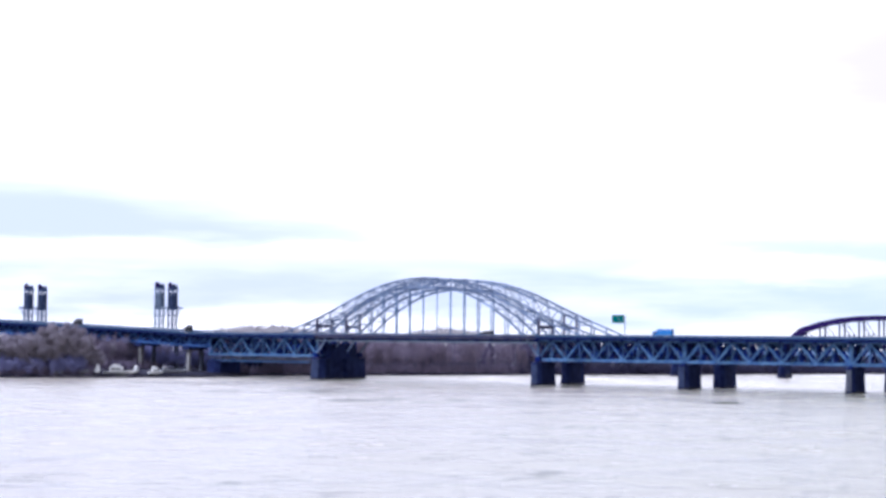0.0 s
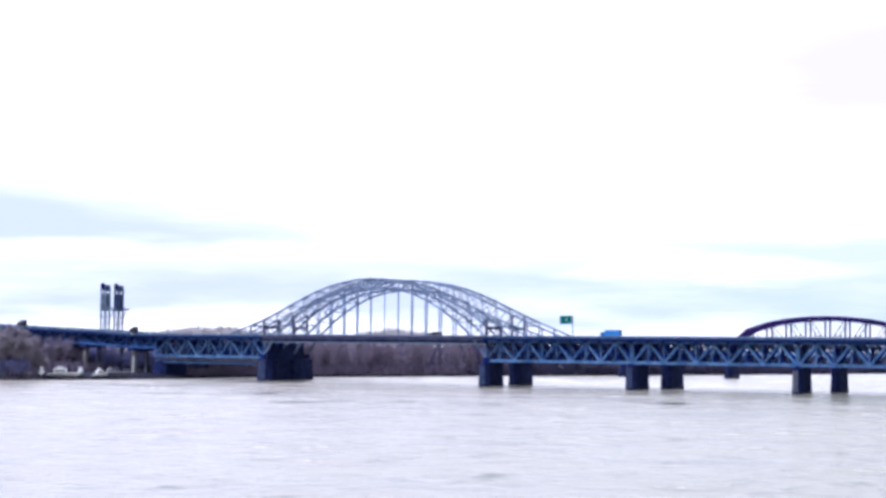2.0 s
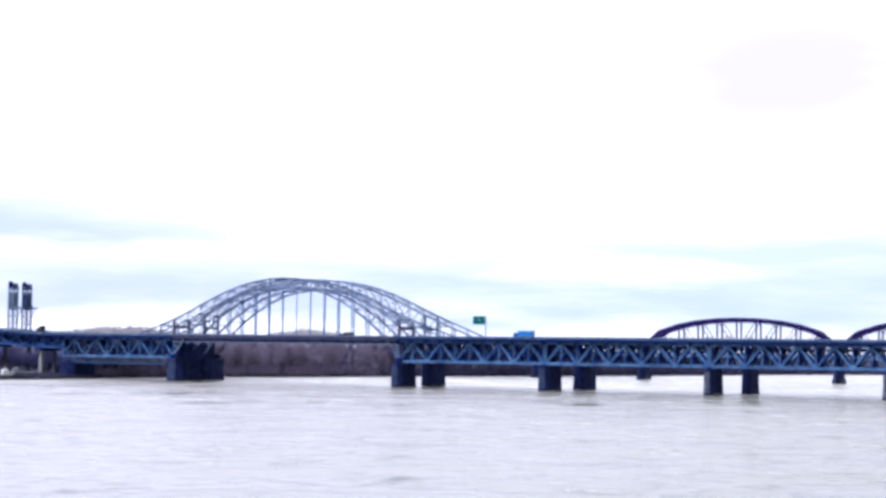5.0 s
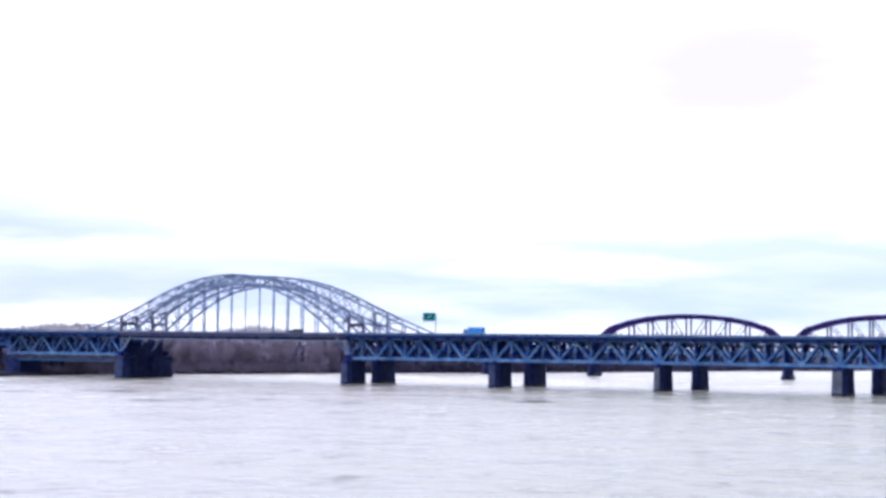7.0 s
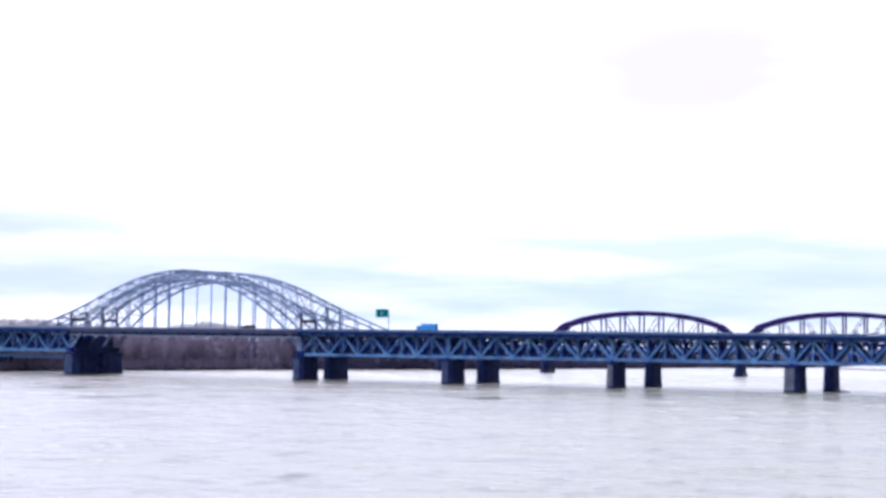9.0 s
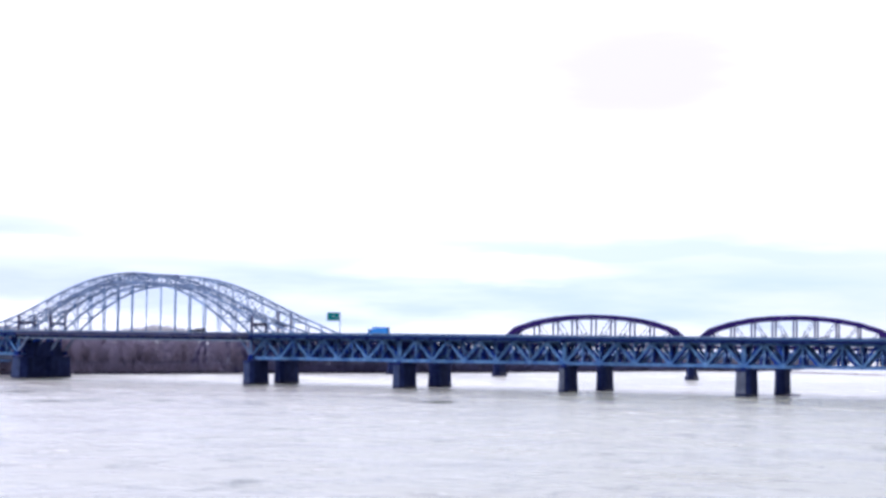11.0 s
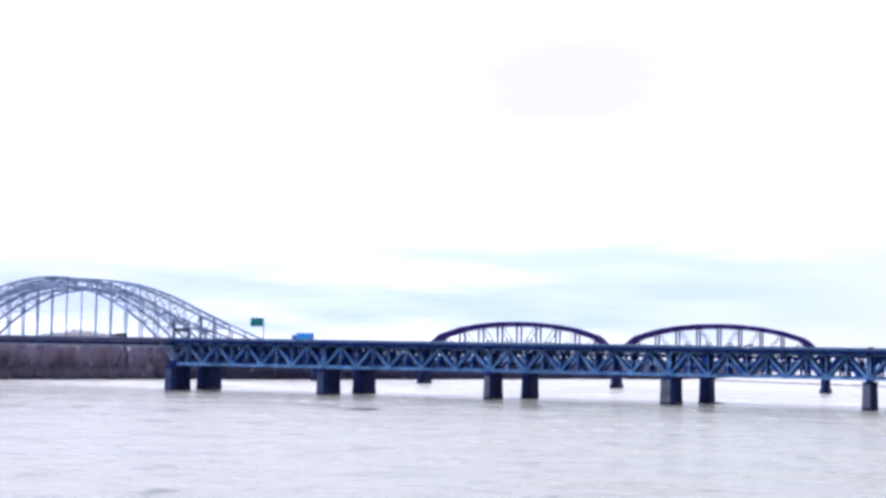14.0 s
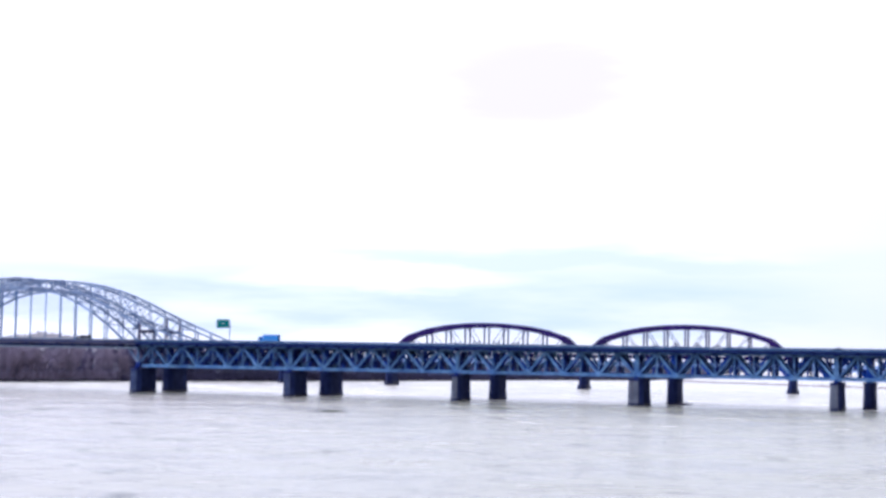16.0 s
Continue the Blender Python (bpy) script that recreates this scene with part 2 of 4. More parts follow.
def water_material():
    """Silty river water: short chop on longer swells, with calmer and rougher lanes."""
    m = bpy.data.materials.new("rippled_river_water")
    m.use_nodes = True
    nt = m.node_tree
    bsdf = nt.nodes["Principled BSDF"]
    bsdf.inputs["IOR"].default_value = 1.33
    geo = nt.nodes.new("ShaderNodeNewGeometry")

    def field(scale, stretch, detail=4.0):
        mp = nt.nodes.new("ShaderNodeMapping")
        mp.inputs["Scale"].default_value = stretch
        mp.inputs["Rotation"].default_value = (0, 0, radians(9))
        nt.links.new(geo.outputs["Position"], mp.inputs["Vector"])
        n = nt.nodes.new("ShaderNodeTexNoise")
        n.inputs["Scale"].default_value, n.inputs["Detail"].default_value = scale, detail
        n.inputs["Roughness"].default_value = 0.62
        nt.links.new(mp.outputs[0], n.inputs["Vector"])
        return n.outputs[0]

    def ranged(v, lo, hi, a, b):
        r = nt.nodes.new("ShaderNodeMapRange")
        nt.links.new(v, r.inputs[0])
        for k, q in enumerate((lo, hi, a, b)):
            r.inputs[k + 1].default_value = q
        return r.outputs[0]

    lanes = field(0.03, (0.8, 1.0, 1), 6.0)
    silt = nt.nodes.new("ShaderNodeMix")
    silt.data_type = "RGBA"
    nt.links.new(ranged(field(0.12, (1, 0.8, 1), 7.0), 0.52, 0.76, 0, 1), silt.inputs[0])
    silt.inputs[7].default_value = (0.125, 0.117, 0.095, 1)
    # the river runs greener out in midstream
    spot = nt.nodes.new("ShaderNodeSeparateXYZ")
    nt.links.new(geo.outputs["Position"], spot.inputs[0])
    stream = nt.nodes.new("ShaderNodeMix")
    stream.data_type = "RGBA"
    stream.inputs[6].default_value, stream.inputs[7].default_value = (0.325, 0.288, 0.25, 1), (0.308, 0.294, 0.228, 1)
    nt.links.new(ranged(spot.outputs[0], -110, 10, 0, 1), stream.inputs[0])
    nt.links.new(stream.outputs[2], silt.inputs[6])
    # wavelet faces that mirror less sky, put into colour as flecks in gusty patches
    fleck = nt.nodes.new("ShaderNodeMath")
    fleck.operation = "MULTIPLY"
    nt.links.new(ranged(field(0.34, (1, 0.55, 1), 3.0), 0.56, 0.66, 0, 1), fleck.inputs[0])
    nt.links.new(ranged(field(0.022, (0.7, 1.2, 1), 4.0), 0.40, 0.60, 0.06, 0.6), fleck.inputs[1])
    dash = nt.nodes.new("ShaderNodeMath")
    dash.operation = "MULTIPLY"
    nt.links.new(ranged(field(0.075, (1, 0.6, 1), 4.0), 0.60, 0.70, 0, 1), dash.inputs[0])
    dash.inputs[1].default_value = 0.75
    both = nt.nodes.new("ShaderNodeMath")
    both.operation = "MAXIMUM"
    nt.links.new(fleck.outputs[0], both.inputs[0])
    nt.links.new(dash.outputs[0], both.inputs[1])
    fleck = both
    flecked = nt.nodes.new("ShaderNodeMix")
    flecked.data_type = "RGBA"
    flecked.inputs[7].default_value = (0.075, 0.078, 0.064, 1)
    # bright sky reflection put into colour along far bank and beyond the bridges
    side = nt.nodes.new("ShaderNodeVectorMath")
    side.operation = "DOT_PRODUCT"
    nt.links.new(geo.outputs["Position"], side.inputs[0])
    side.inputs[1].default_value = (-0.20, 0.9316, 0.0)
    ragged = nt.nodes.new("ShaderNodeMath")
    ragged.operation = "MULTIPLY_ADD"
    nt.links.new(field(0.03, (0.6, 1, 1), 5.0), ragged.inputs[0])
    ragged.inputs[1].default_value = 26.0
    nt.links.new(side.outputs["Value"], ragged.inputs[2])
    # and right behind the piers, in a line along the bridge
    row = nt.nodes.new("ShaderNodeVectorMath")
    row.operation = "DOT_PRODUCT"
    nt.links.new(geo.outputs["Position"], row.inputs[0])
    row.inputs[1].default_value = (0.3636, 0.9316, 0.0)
    row_edge = nt.nodes.new("ShaderNodeMath")
    row_edge.operation = "MULTIPLY_ADD"
    nt.links.new(field(0.02, (0.6, 1, 1), 4.0), row_edge.inputs[0])
    row_edge.inputs[1].default_value = 14.0
    nt.links.new(row.outputs["Value"], row_edge.inputs[2])
    # a darker line at the feet of the near piers, fading towards the eye
    line = nt.nodes.new("ShaderNodeMath")
    line.operation = "MULTIPLY"
    nt.links.new(ranged(row_edge.outputs[0], 575, 644, 0, 1), line.inputs[0])
    nt.links.new(ranged(row_edge.outputs[0], 644, 652, 0.55, 0), line.inputs[1])
    dark_line = nt.nodes.new("ShaderNodeMath")
    dark_line.operation = "MAXIMUM"
    nt.links.new(fleck.outputs[0], dark_line.inputs[0])
    nt.links.new(line.outputs[0], dark_line.inputs[1])
    fleck = dark_line
    # standing eddies in front of the piers, and the piers' reflections, as dark colour
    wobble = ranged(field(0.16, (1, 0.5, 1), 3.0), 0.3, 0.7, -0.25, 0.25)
    for cx, cy, a, b, deep in EDDIES_AND_REFLECTIONS:
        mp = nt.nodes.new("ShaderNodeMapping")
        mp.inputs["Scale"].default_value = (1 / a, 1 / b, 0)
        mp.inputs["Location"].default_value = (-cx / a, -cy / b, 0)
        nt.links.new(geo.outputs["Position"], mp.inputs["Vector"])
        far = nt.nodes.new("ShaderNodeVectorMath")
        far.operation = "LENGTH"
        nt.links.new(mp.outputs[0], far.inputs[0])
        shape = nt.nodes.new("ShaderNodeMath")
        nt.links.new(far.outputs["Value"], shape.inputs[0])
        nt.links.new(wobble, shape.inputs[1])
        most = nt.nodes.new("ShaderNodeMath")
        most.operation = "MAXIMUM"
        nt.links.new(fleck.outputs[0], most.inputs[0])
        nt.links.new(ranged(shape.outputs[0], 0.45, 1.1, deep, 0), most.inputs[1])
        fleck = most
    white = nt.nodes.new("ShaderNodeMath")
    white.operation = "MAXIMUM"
    nt.links.new(ranged(row_edge.outputs[0], 644, 654, 0, 1), white.inputs[0])
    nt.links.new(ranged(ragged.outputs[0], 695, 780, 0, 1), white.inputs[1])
    sky_shine = nt.nodes.new("ShaderNodeMix")
    sky_shine.data_type = "RGBA"
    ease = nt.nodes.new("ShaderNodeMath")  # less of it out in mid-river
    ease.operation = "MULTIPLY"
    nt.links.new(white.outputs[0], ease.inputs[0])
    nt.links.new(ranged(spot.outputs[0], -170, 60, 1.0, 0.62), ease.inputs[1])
    nt.links.new(ease.outputs[0], sky_shine.inputs[0])
    nt.links.new(silt.outputs[2], sky_shine.inputs[6])
    sky_shine.inputs[7].default_value = (0.62, 0.575, 0.51, 1)
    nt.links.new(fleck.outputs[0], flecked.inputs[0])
    nt.links.new(sky_shine.outputs[2], flecked.inputs[6])
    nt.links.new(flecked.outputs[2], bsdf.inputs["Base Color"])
    nt.links.new(ranged(lanes, 0.35, 0.7, 0.16, 0.30), bsdf.inputs["Roughness"])
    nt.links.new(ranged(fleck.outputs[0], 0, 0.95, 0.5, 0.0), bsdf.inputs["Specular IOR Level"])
    total = None
    for scale, height, stretch in ((0.05, 2.2, (0.8, 1.2, 1)), (0.18, 1.1, (0.8, 1.3, 1)), (0.6, 0.18, (1, 1.2, 1))):
        s = nt.nodes.new("ShaderNodeMath")
        s.operation = "MULTIPLY_ADD"
        nt.links.new(field(scale, stretch, 5.0), s.inputs[0])
        s.inputs[1].default_value = height
        if total is None:
            s.inputs[2].default_value = 0
        else:
            nt.links.new(total, s.inputs[2])
        total = s.outputs[0]
    b = nt.nodes.new("ShaderNodeBump")
    nt.links.new(ranged(lanes, 0.42, 0.66, 0.3, 1.0), b.inputs["Strength"])
    b.inputs["Distance"].default_value = 1.0
    nt.links.new(total, b.inputs["Height"])
    nt.links.new(b.outputs[0], bsdf.inputs["Normal"])
    return m


WATER = water_material()


# ---- mesh helpers ----
class Shape:
    """Collects boxes, beams and sheets, and becomes one mesh."""

    def __init__(self):
        self.v, self.f = [], []

    def add(self, verts, faces):
        k = len(self.v)
        self.v += [tuple(p) for p in verts]
        self.f += [tuple(i + k for i in f) for f in faces]
        return self

    def prism(self, ring_a, ring_b):
        n = len(ring_a)
        sides = [(i, (i + 1) % n, n + (i + 1) % n, n + i) for i in range(n)]
        return self.add(list(ring_a) + list(ring_b), sides + [tuple(range(n))[::-1], tuple(range(n, 2 * n))])

    def box(self, lo, hi):
        (a, b, c), (d, e, f) = lo, hi
        return self.prism([(a, b, c), (d, b, c), (d, e, c), (a, e, c)], [(a, b, f), (d, b, f), (d, e, f), (a, e, f)])

    def beam(self, a, b, wide, high, side=(0, 1, 0), flange=True):
        """A steel member from a to b: an H section, or a plain box."""
        a, b = Vector(a), Vector(b)
        along = (b - a).normalized()
        s = Vector(side)
        s = (s - along * s.dot(along)).normalized()
        u = along.cross(s).normalized()
        w, h = wide / 2, high / 2
        if flange:
            t = 0.32
            prof = [(-w, -h), (w, -h), (w, -h + h * t), (w * t, -h + h * t), (w * t, h - h * t), (w, h - h * t), (w, h), (-w, h), (-w, h - h * t), (-w * t, h - h * t), (-w * t, -h + h * t), (-w, -h + h * t)]
        else:
            prof = [(-w, -h), (w, -h), (w, h), (-w, h)]
        return self.prism([a + s * x + u * y for x, y in prof], [b + s * x + u * y for x, y in prof])

    def mesh(self, name):
        me = bpy.data.meshes.new(name)
        me.from_pydata(self.v, [], self.f)
        bm = bmesh.new()
        bm.from_mesh(me)
        bmesh.ops.recalc_face_normals(bm, faces=bm.faces)
        bm.to_mesh(me)
        bm.free()
        return me


def part(name, shape, mat, parent=None, label="", offset=None):
    me = shape if isinstance(shape, bpy.types.Mesh) else shape.mesh(name)
    if not me.materials:
        me.materials.append(mat)
    ob = new(name, me)
    if parent is not None:
        ob.parent = parent
    if offset is not None:
        ob.location = offset
    if label:
        ob["label"] = label
    return ob


def thing(name, m, label, category, group="", kind=""):
    ob = new(name)
    ob.matrix_world = m
    return tagged(ob, label, category, group, kind)


def lerp_table(table, x):
    xs, ys = [p[0] for p in table], [p[1] for p in table]
    return float(np.interp(x, xs, ys))


def bevelled(lo, hi, c):
    """A box with chamfered upright and top edges."""
    (a, b, z0), (d, e, z1) = lo, hi
    ring = lambda k, z: [(a + k + c, b + k, z), (d - k - c, b + k, z), (d - k, b + k + c, z), (d - k, e - k - c, z), (d - k - c, e - k, z), (a + k + c, e - k, z), (a + k, e - k - c, z), (a + k, b + k + c, z)]
    s = Shape().prism(ring(0, z0), ring(0, z1 - c))
    return s.prism(ring(0, z1 - c), ring(c, z1))


# ---- plan ----
# Road bridges: x along the bridge, y away from the eye. Rail bridge: the same, farther off.
ROAD = Matrix.Translation((-139.0, 739.0, 0)) @ Matrix.Rotation(math.atan2(-0.15, 0.3843), 4, "Z")
RAIL = Matrix.Translation((-33.2, 1043.0, 0)) @ Matrix.Rotation(math.atan2(-0.078, 0.2253), 4, "Z")
DECK = 22.2
NEAR_ROW, FAR_ROW = 0.0, 28.0
NEAR_PIERS = [3.9, 79.4, 155.5, 231.0, 308.2, 385.0, 461.5]
FAR_PIERS = [3.3, 83.2, 161.9, 238.8, 316.8, 394.4, 471.4]
ARCH_MID = -61.0
ARCH_HALF = 66.0
LEFT_PIER = -200.5


def road_at(x, y, z):
    return ROAD @ Matrix.Translation((x, y, z))


# ---- water and land ----
sheet = Shape()
sheet.add([(-6000, -600, 0), (9000, -600, 0), (9000, 14000, 0), (-6000, 14000, 0)], [(0, 1, 2, 3)])
tagged(part("water", sheet, WATER), "pale grey rippled river under an overcast sky", "river", kind="structure")

SHORE = [(-900, 500), (-640, 590), (-470, 655), (-378, 703), (-322, 765), (-300, 850), (-254, 911), (-195, 1004), (-117, 1100), (-56, 1190), (20, 1305), (82, 1410), (180, 1525), (235, 1640), (290, 1850), (370, 2250), (560, 3100), (900, 4500), (1200, 5900)]


def land():
    """The far bank: a low scarp at the water, then ground that rises gently inland to the horizon."""
    s = Shape()
    rings = [(0, -0.6), (1.5, 0.6), (5, 1.9), (40, 2.6), (160, 3.6), (500, 6.0), (3200, 14.0)]
    rows = []
    for i, (x, y) in enumerate(SHORE):
        a, b = SHORE[max(i - 1, 0)], SHORE[min(i + 1, len(SHORE) - 1)]
        t = Vector((b[0] - a[0], b[1] - a[1])).normalized()
        n = Vector((-t.y, t.x))
        rows.append([(x + n.x * d, y + n.y * d, z + (0.4 * noise.noise((x * 0.02, y * 0.02, d)) if d > 2 else 0)) for d, z in rings])
    m = len(rings)
    faces = [(i * m + j, (i + 1) * m + j, (i + 1) * m + j + 1, i * m + j + 1) for i in range(len(rows) - 1) for j in range(m - 1)]
    s.add([p for r in rows for p in r], faces)
    return tagged(part("ground", s, SOIL), "brown winter river bank with dry soil", "river bank", kind="structure")


land()


def shore_point(k, inland):
    """A place on the bank: k counts along the shore's corners, inland metres behind the water."""
    i = min(int(k), len(SHORE) - 2)
    f = k - i
    a, b = Vector(SHORE[i]), Vector(SHORE[i + 1])
    t = (b - a).normalized()
    p = a.lerp(b, f) + Vector((-t.y, t.x)) * inland
    z = float(np.interp(inland, [0, 1.5, 5, 40, 160, 500, 3200], [-0.6, 0.6, 1.9, 2.6, 3.6, 6.0, 14.0]))
    return p.x, p.y, z



def hills():
    """A low wooded ridge kilometres away, past the far bank."""
    s = Shape()
    rows = []
    for i in range(61):
        a = radians(-17 + 39 * i / 60)
        fade = min(1.0, (60 - i) / 14)
        top = (18.5 + 3.0 * noise.noise((i * 0.17, 3.1, 0)) + 1.2 * noise.noise((i * 0.9, 0.4, 2))) * fade
        rows.append([(d * math.sin(a), d * math.cos(a), z) for d, z in ((3900, -1.0), (3960, top * 0.8), (4050, top), (4300, top * 0.9), (4420, -1.0))])
    m = 5
    s.add([p for r in rows for p in r], [(i * m + j, (i + 1) * m + j, (i + 1) * m + j + 1, i * m + j + 1) for i in range(60) for j in range(m - 1)])
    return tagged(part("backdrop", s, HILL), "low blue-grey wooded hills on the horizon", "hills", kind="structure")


hills()


# ---- piers ----
def lit_nose(ring_at, levels, p, stone=TONED_CONCRETE, label="nose course in a lighter colour, as if sunlit"):
    """A shell, a hand proud, round a pier's upstream nose, sunlight in its colour."""
    for z0, z1 in zip(levels, levels[1:]):
        rings = []
        for z in (z0, z1):
            a, b, c = [Vector(v) for v in ring_at(z)[:3]]
            rings.append([a + Vector((-0.16, 0, 0)), b + Vector((-0.07, -0.16, 0)), c + Vector((0, -0.16, 0)), c, b, a])
        part("facing_course", Shape().prism(*rings), stone, p, label)


def pier(name_label, x, y, long, thick, top, nose_tone=None):
    """A river pier: a pointed shaft with a slight batter, a wet foot and a coping course."""
    p = thing("bridge_pier", road_at(x, y, 0), name_label, "bridge pier", "piers of the road bridges")

    def ring(grow, z, nose=1.6):
        t, a, b = thick / 2 + grow, -grow, long + grow
        return [(-t, a + nose, z), (-t * 0.45, a, z), (t * 0.45, a, z), (t, a + nose, z), (t, b - nose, z), (t * 0.45, b, z), (-t * 0.45, b, z), (-t, b - nose, z)]

    part("footing", Shape().prism(ring(0.35, -2.0), ring(0.3, 0.9)), WET_CONCRETE, p, "dark wet footing at the waterline")
    part("shaft", Shape().prism(ring(0.15, 0.9), ring(-0.1, top - 0.9)), CONCRETE, p)
    part("coping", Shape().prism(ring(0.2, top - 0.9), ring(0.2, top)), CONCRETE, p)
    if nose_tone:
        n = 6
        lit_nose(lambda z: ring(0.15 - 0.25 * (z - 0.9) / (top - 1.8), z), [0.95 + (top - 1.9) * i / n for i in range(n + 1)], p, *nose_tone)
    for q in (2.0, long - 2.0):
        part("bearing", Shape().box((-0.8, q - 0.7, top), (0.8, q + 0.7, top + 0.8)), SHADED_STEEL, p)
    return p


DIM_NOSE = (DIM_LIT_CONCRETE, "nose course in blue-grey, as if dimly lit")
PIER_LABEL = "grey weathered concrete pier standing in the river"
for i, x in enumerate(NEAR_PIERS):
    pier(PIER_LABEL, x, NEAR_ROW, (15.5, 15.0, 14.0, 14.0, 13.5, 14, 14)[i], (5.6, 5.2, 4.1, 6.0, 4.2, 4.2, 4.2)[i], 10.6, DIM_NOSE if i < 2 else (TONED_CONCRETE,))
for i, x in enumerate(FAR_PIERS):
    pier(PIER_LABEL, x, FAR_ROW, (16.5, 15.0, 13.0, 13.0, 13.0, 13, 13)[i], (5.2, 5.6, 4.2, 4.2, 4.0, 4, 4)[i], 10.6)


def main_pier(x, y, long, thick, cut, back):
    p = thing("arch_pier", road_at(x, y, 0), "massive dark concrete arch pier with a tall upper block", "bridge pier", "piers of the road bridges")

    def ring(grow, z, a=0.0, b=long, nose=2.5):
        t = thick / 2 + grow
        return [(-t, a - grow + nose, z), (-t * 0.5, a - grow, z), (t * 0.5, a - grow, z), (t, a - grow + nose, z), (t, b + grow, z), (-t, b + grow, z)]

    part("footing", Shape().prism(ring(0.5, -2.0), ring(0.4, 1.0)), WET_CONCRETE, p, "dark wet footing at the waterline")
    part("shaft", Shape().prism(ring(0.2, 1.0), ring(-0.2, 10.0)), CONCRETE, p)
    part("coping", Shape().prism(ring(0.1, 10.0), ring(0.1, 10.6)), CONCRETE, p)
    if cut > 0:
        lit_nose(lambda z: ring(0.2 - 0.4 * (z - 1.0) / 9.0, z), [1.05 + 8.9 * i / 6 for i in range(7)], p, *DIM_NOSE)
    part("upper_block", Shape().prism(ring(-0.9, 10.6, cut, long - back, 0.8), ring(-1.9, 17.2, cut + 1.0, long - back - 1.0, 0.8)), CONCRETE, p, "tall concrete block under the deck")
    part("block_coping", Shape().prism(ring(-1.5, 17.2, cut + 0.8, long - back - 0.8, 0.8), ring(-1.5, 17.8, cut + 0.8, long - back - 0.8, 0.8)), CONCRETE, p)
    return p


main_pier(-126.5, NEAR_ROW, 17.0, 9.0, 6.5, -6.5)
main_pier(-132.5, FAR_ROW - 2, 18.0, 9.0, -2.0, 3.5)
pier("low grey concrete pier at the river bank", LEFT_PIER + 3.5, NEAR_ROW, 19.0, 9.5, 8.6)
pier("low grey concrete pier at the river bank", LEFT_PIER, FAR_ROW, 15.0, 6.5, 8.0)


walk_way = thing("service_walkway", road_at(LEFT_PIER - 2.5, 1.0, 0), "blue-grey steel service walkway between the bank pier and the arch pier", "walkway")
REACH = -131.2 - LEFT_PIER + 2.5
for y in (0.0, 1.6):
    part("girder", Shape().beam((3.2, y, 8.42), (REACH, y, 8.42), 0.3, 0.85), PARAPET, walk_way)
    part("hand_rail", Shape().box((3.2, y - 0.05, 9.85), (REACH, y + 0.05, 9.95)), RAILING, walk_way)
    for i in range(21):
        q = 3.6 + (REACH - 4.0) * i / 20
        part("post", Shape().box((q - 0.04, y - 0.04, 8.85), (q + 0.04, y + 0.04, 9.85)), RAILING, walk_way)
part("grating", Shape().box((3.2, 0.16, 8.7), (REACH, 1.44, 8.8)), SHADED_STEEL, walk_way, "dark steel grating")

# ---- deck ----
POST = Shape().box((-0.08, -0.09, 0.5), (0.08, 0.09, 1.1)).mesh("post")


def deck_parts(p, length, x0=0.0, wide=(-1.2, 15.2), z=lambda x: DECK, wall_mat=PARAPET, edge_mat=SHADED_STEEL):
    """Slab, two parapets with posts, and the dark stringers under the slab. z(x) gives the road's level."""
    n = max(1, round(length / 9))
    xs = [x0 + length * i / n for i in range(n + 1)]

    def strip(lo_y, hi_y, dz0, dz1, mat, name, label="", on=p):
        s = Shape()
        v = []
        for x in xs:
            v += [(x, lo_y, z(x) + dz0), (x, hi_y, z(x) + dz0), (x, hi_y, z(x) + dz1), (x, lo_y, z(x) + dz1)]
        f = [(4 * i + a, 4 * i + b, 4 * i + 4 + b, 4 * i + 4 + a) for i in range(n) for a, b in ((0, 1), (1, 2), (2, 3), (3, 0))]
        s.add(v, f + [(0, 1, 2, 3), (4 * n, 4 * n + 1, 4 * n + 2, 4 * n + 3)])
        return part(name, s, mat, on, label)

    a, b = wide
    slab = strip(a, b, -0.45, 0.0, CONCRETE, "deck_slab", "grey concrete road deck")
    strip(a + 1.6, b - 1.6, 0.004, 0.05, ASPHALT, "road_surface", "dark asphalt", slab)
    for y0 in (a, b - 0.3):
        wall = strip(y0, y0 + 0.3, 0.0, 0.55, wall_mat, "parapet", "grey parapet wall with a steel railing")
        # Rail is paler than the wall: the sky it catches, put into colour.
        strip(y0 + 0.06, y0 + 0.22, 0.98, 1.2, RAILING, "hand_rail", on=wall)
        strip(y0 + 0.1, y0 + 0.18, 0.72, 0.84, wall_mat, "middle_rail", on=wall)
        k = round(length / 2.5)
        for i in range(k):
            x = x0 + length * (i + 0.5) / k
            part("post", POST, wall_mat, wall, offset=(x, y0 + 0.14, z(x)))
    for y0 in (a + 4.6, a + 7.0, b - 7.0, b - 4.6):
        strip(y0 - 0.2, y0 + 0.2, -1.75, -0.45, SHADED_STEEL, "stringer")
    # Added strips; the dark ones stand for shade under the deck's overhang.
    for y0 in (a + 0.7, b - 0.7):
        strip(y0 - 0.15, y0 + 0.15, -1.25, -0.45, edge_mat, "fascia_girder", "strip added under the deck's edge")


# ---- deck trusses ----
def gusset(x, y, z, r=0.95):
    s = Shape()
    ring = [(x + r * math.cos(a), z + r * 0.85 * math.sin(a)) for a in [math.pi / 8 + k * math.pi / 4 for k in range(8)]]
    return s.prism([(u, y - 0.42, v) for u, v in ring], [(u, y + 0.42, v) for u, v in ring])


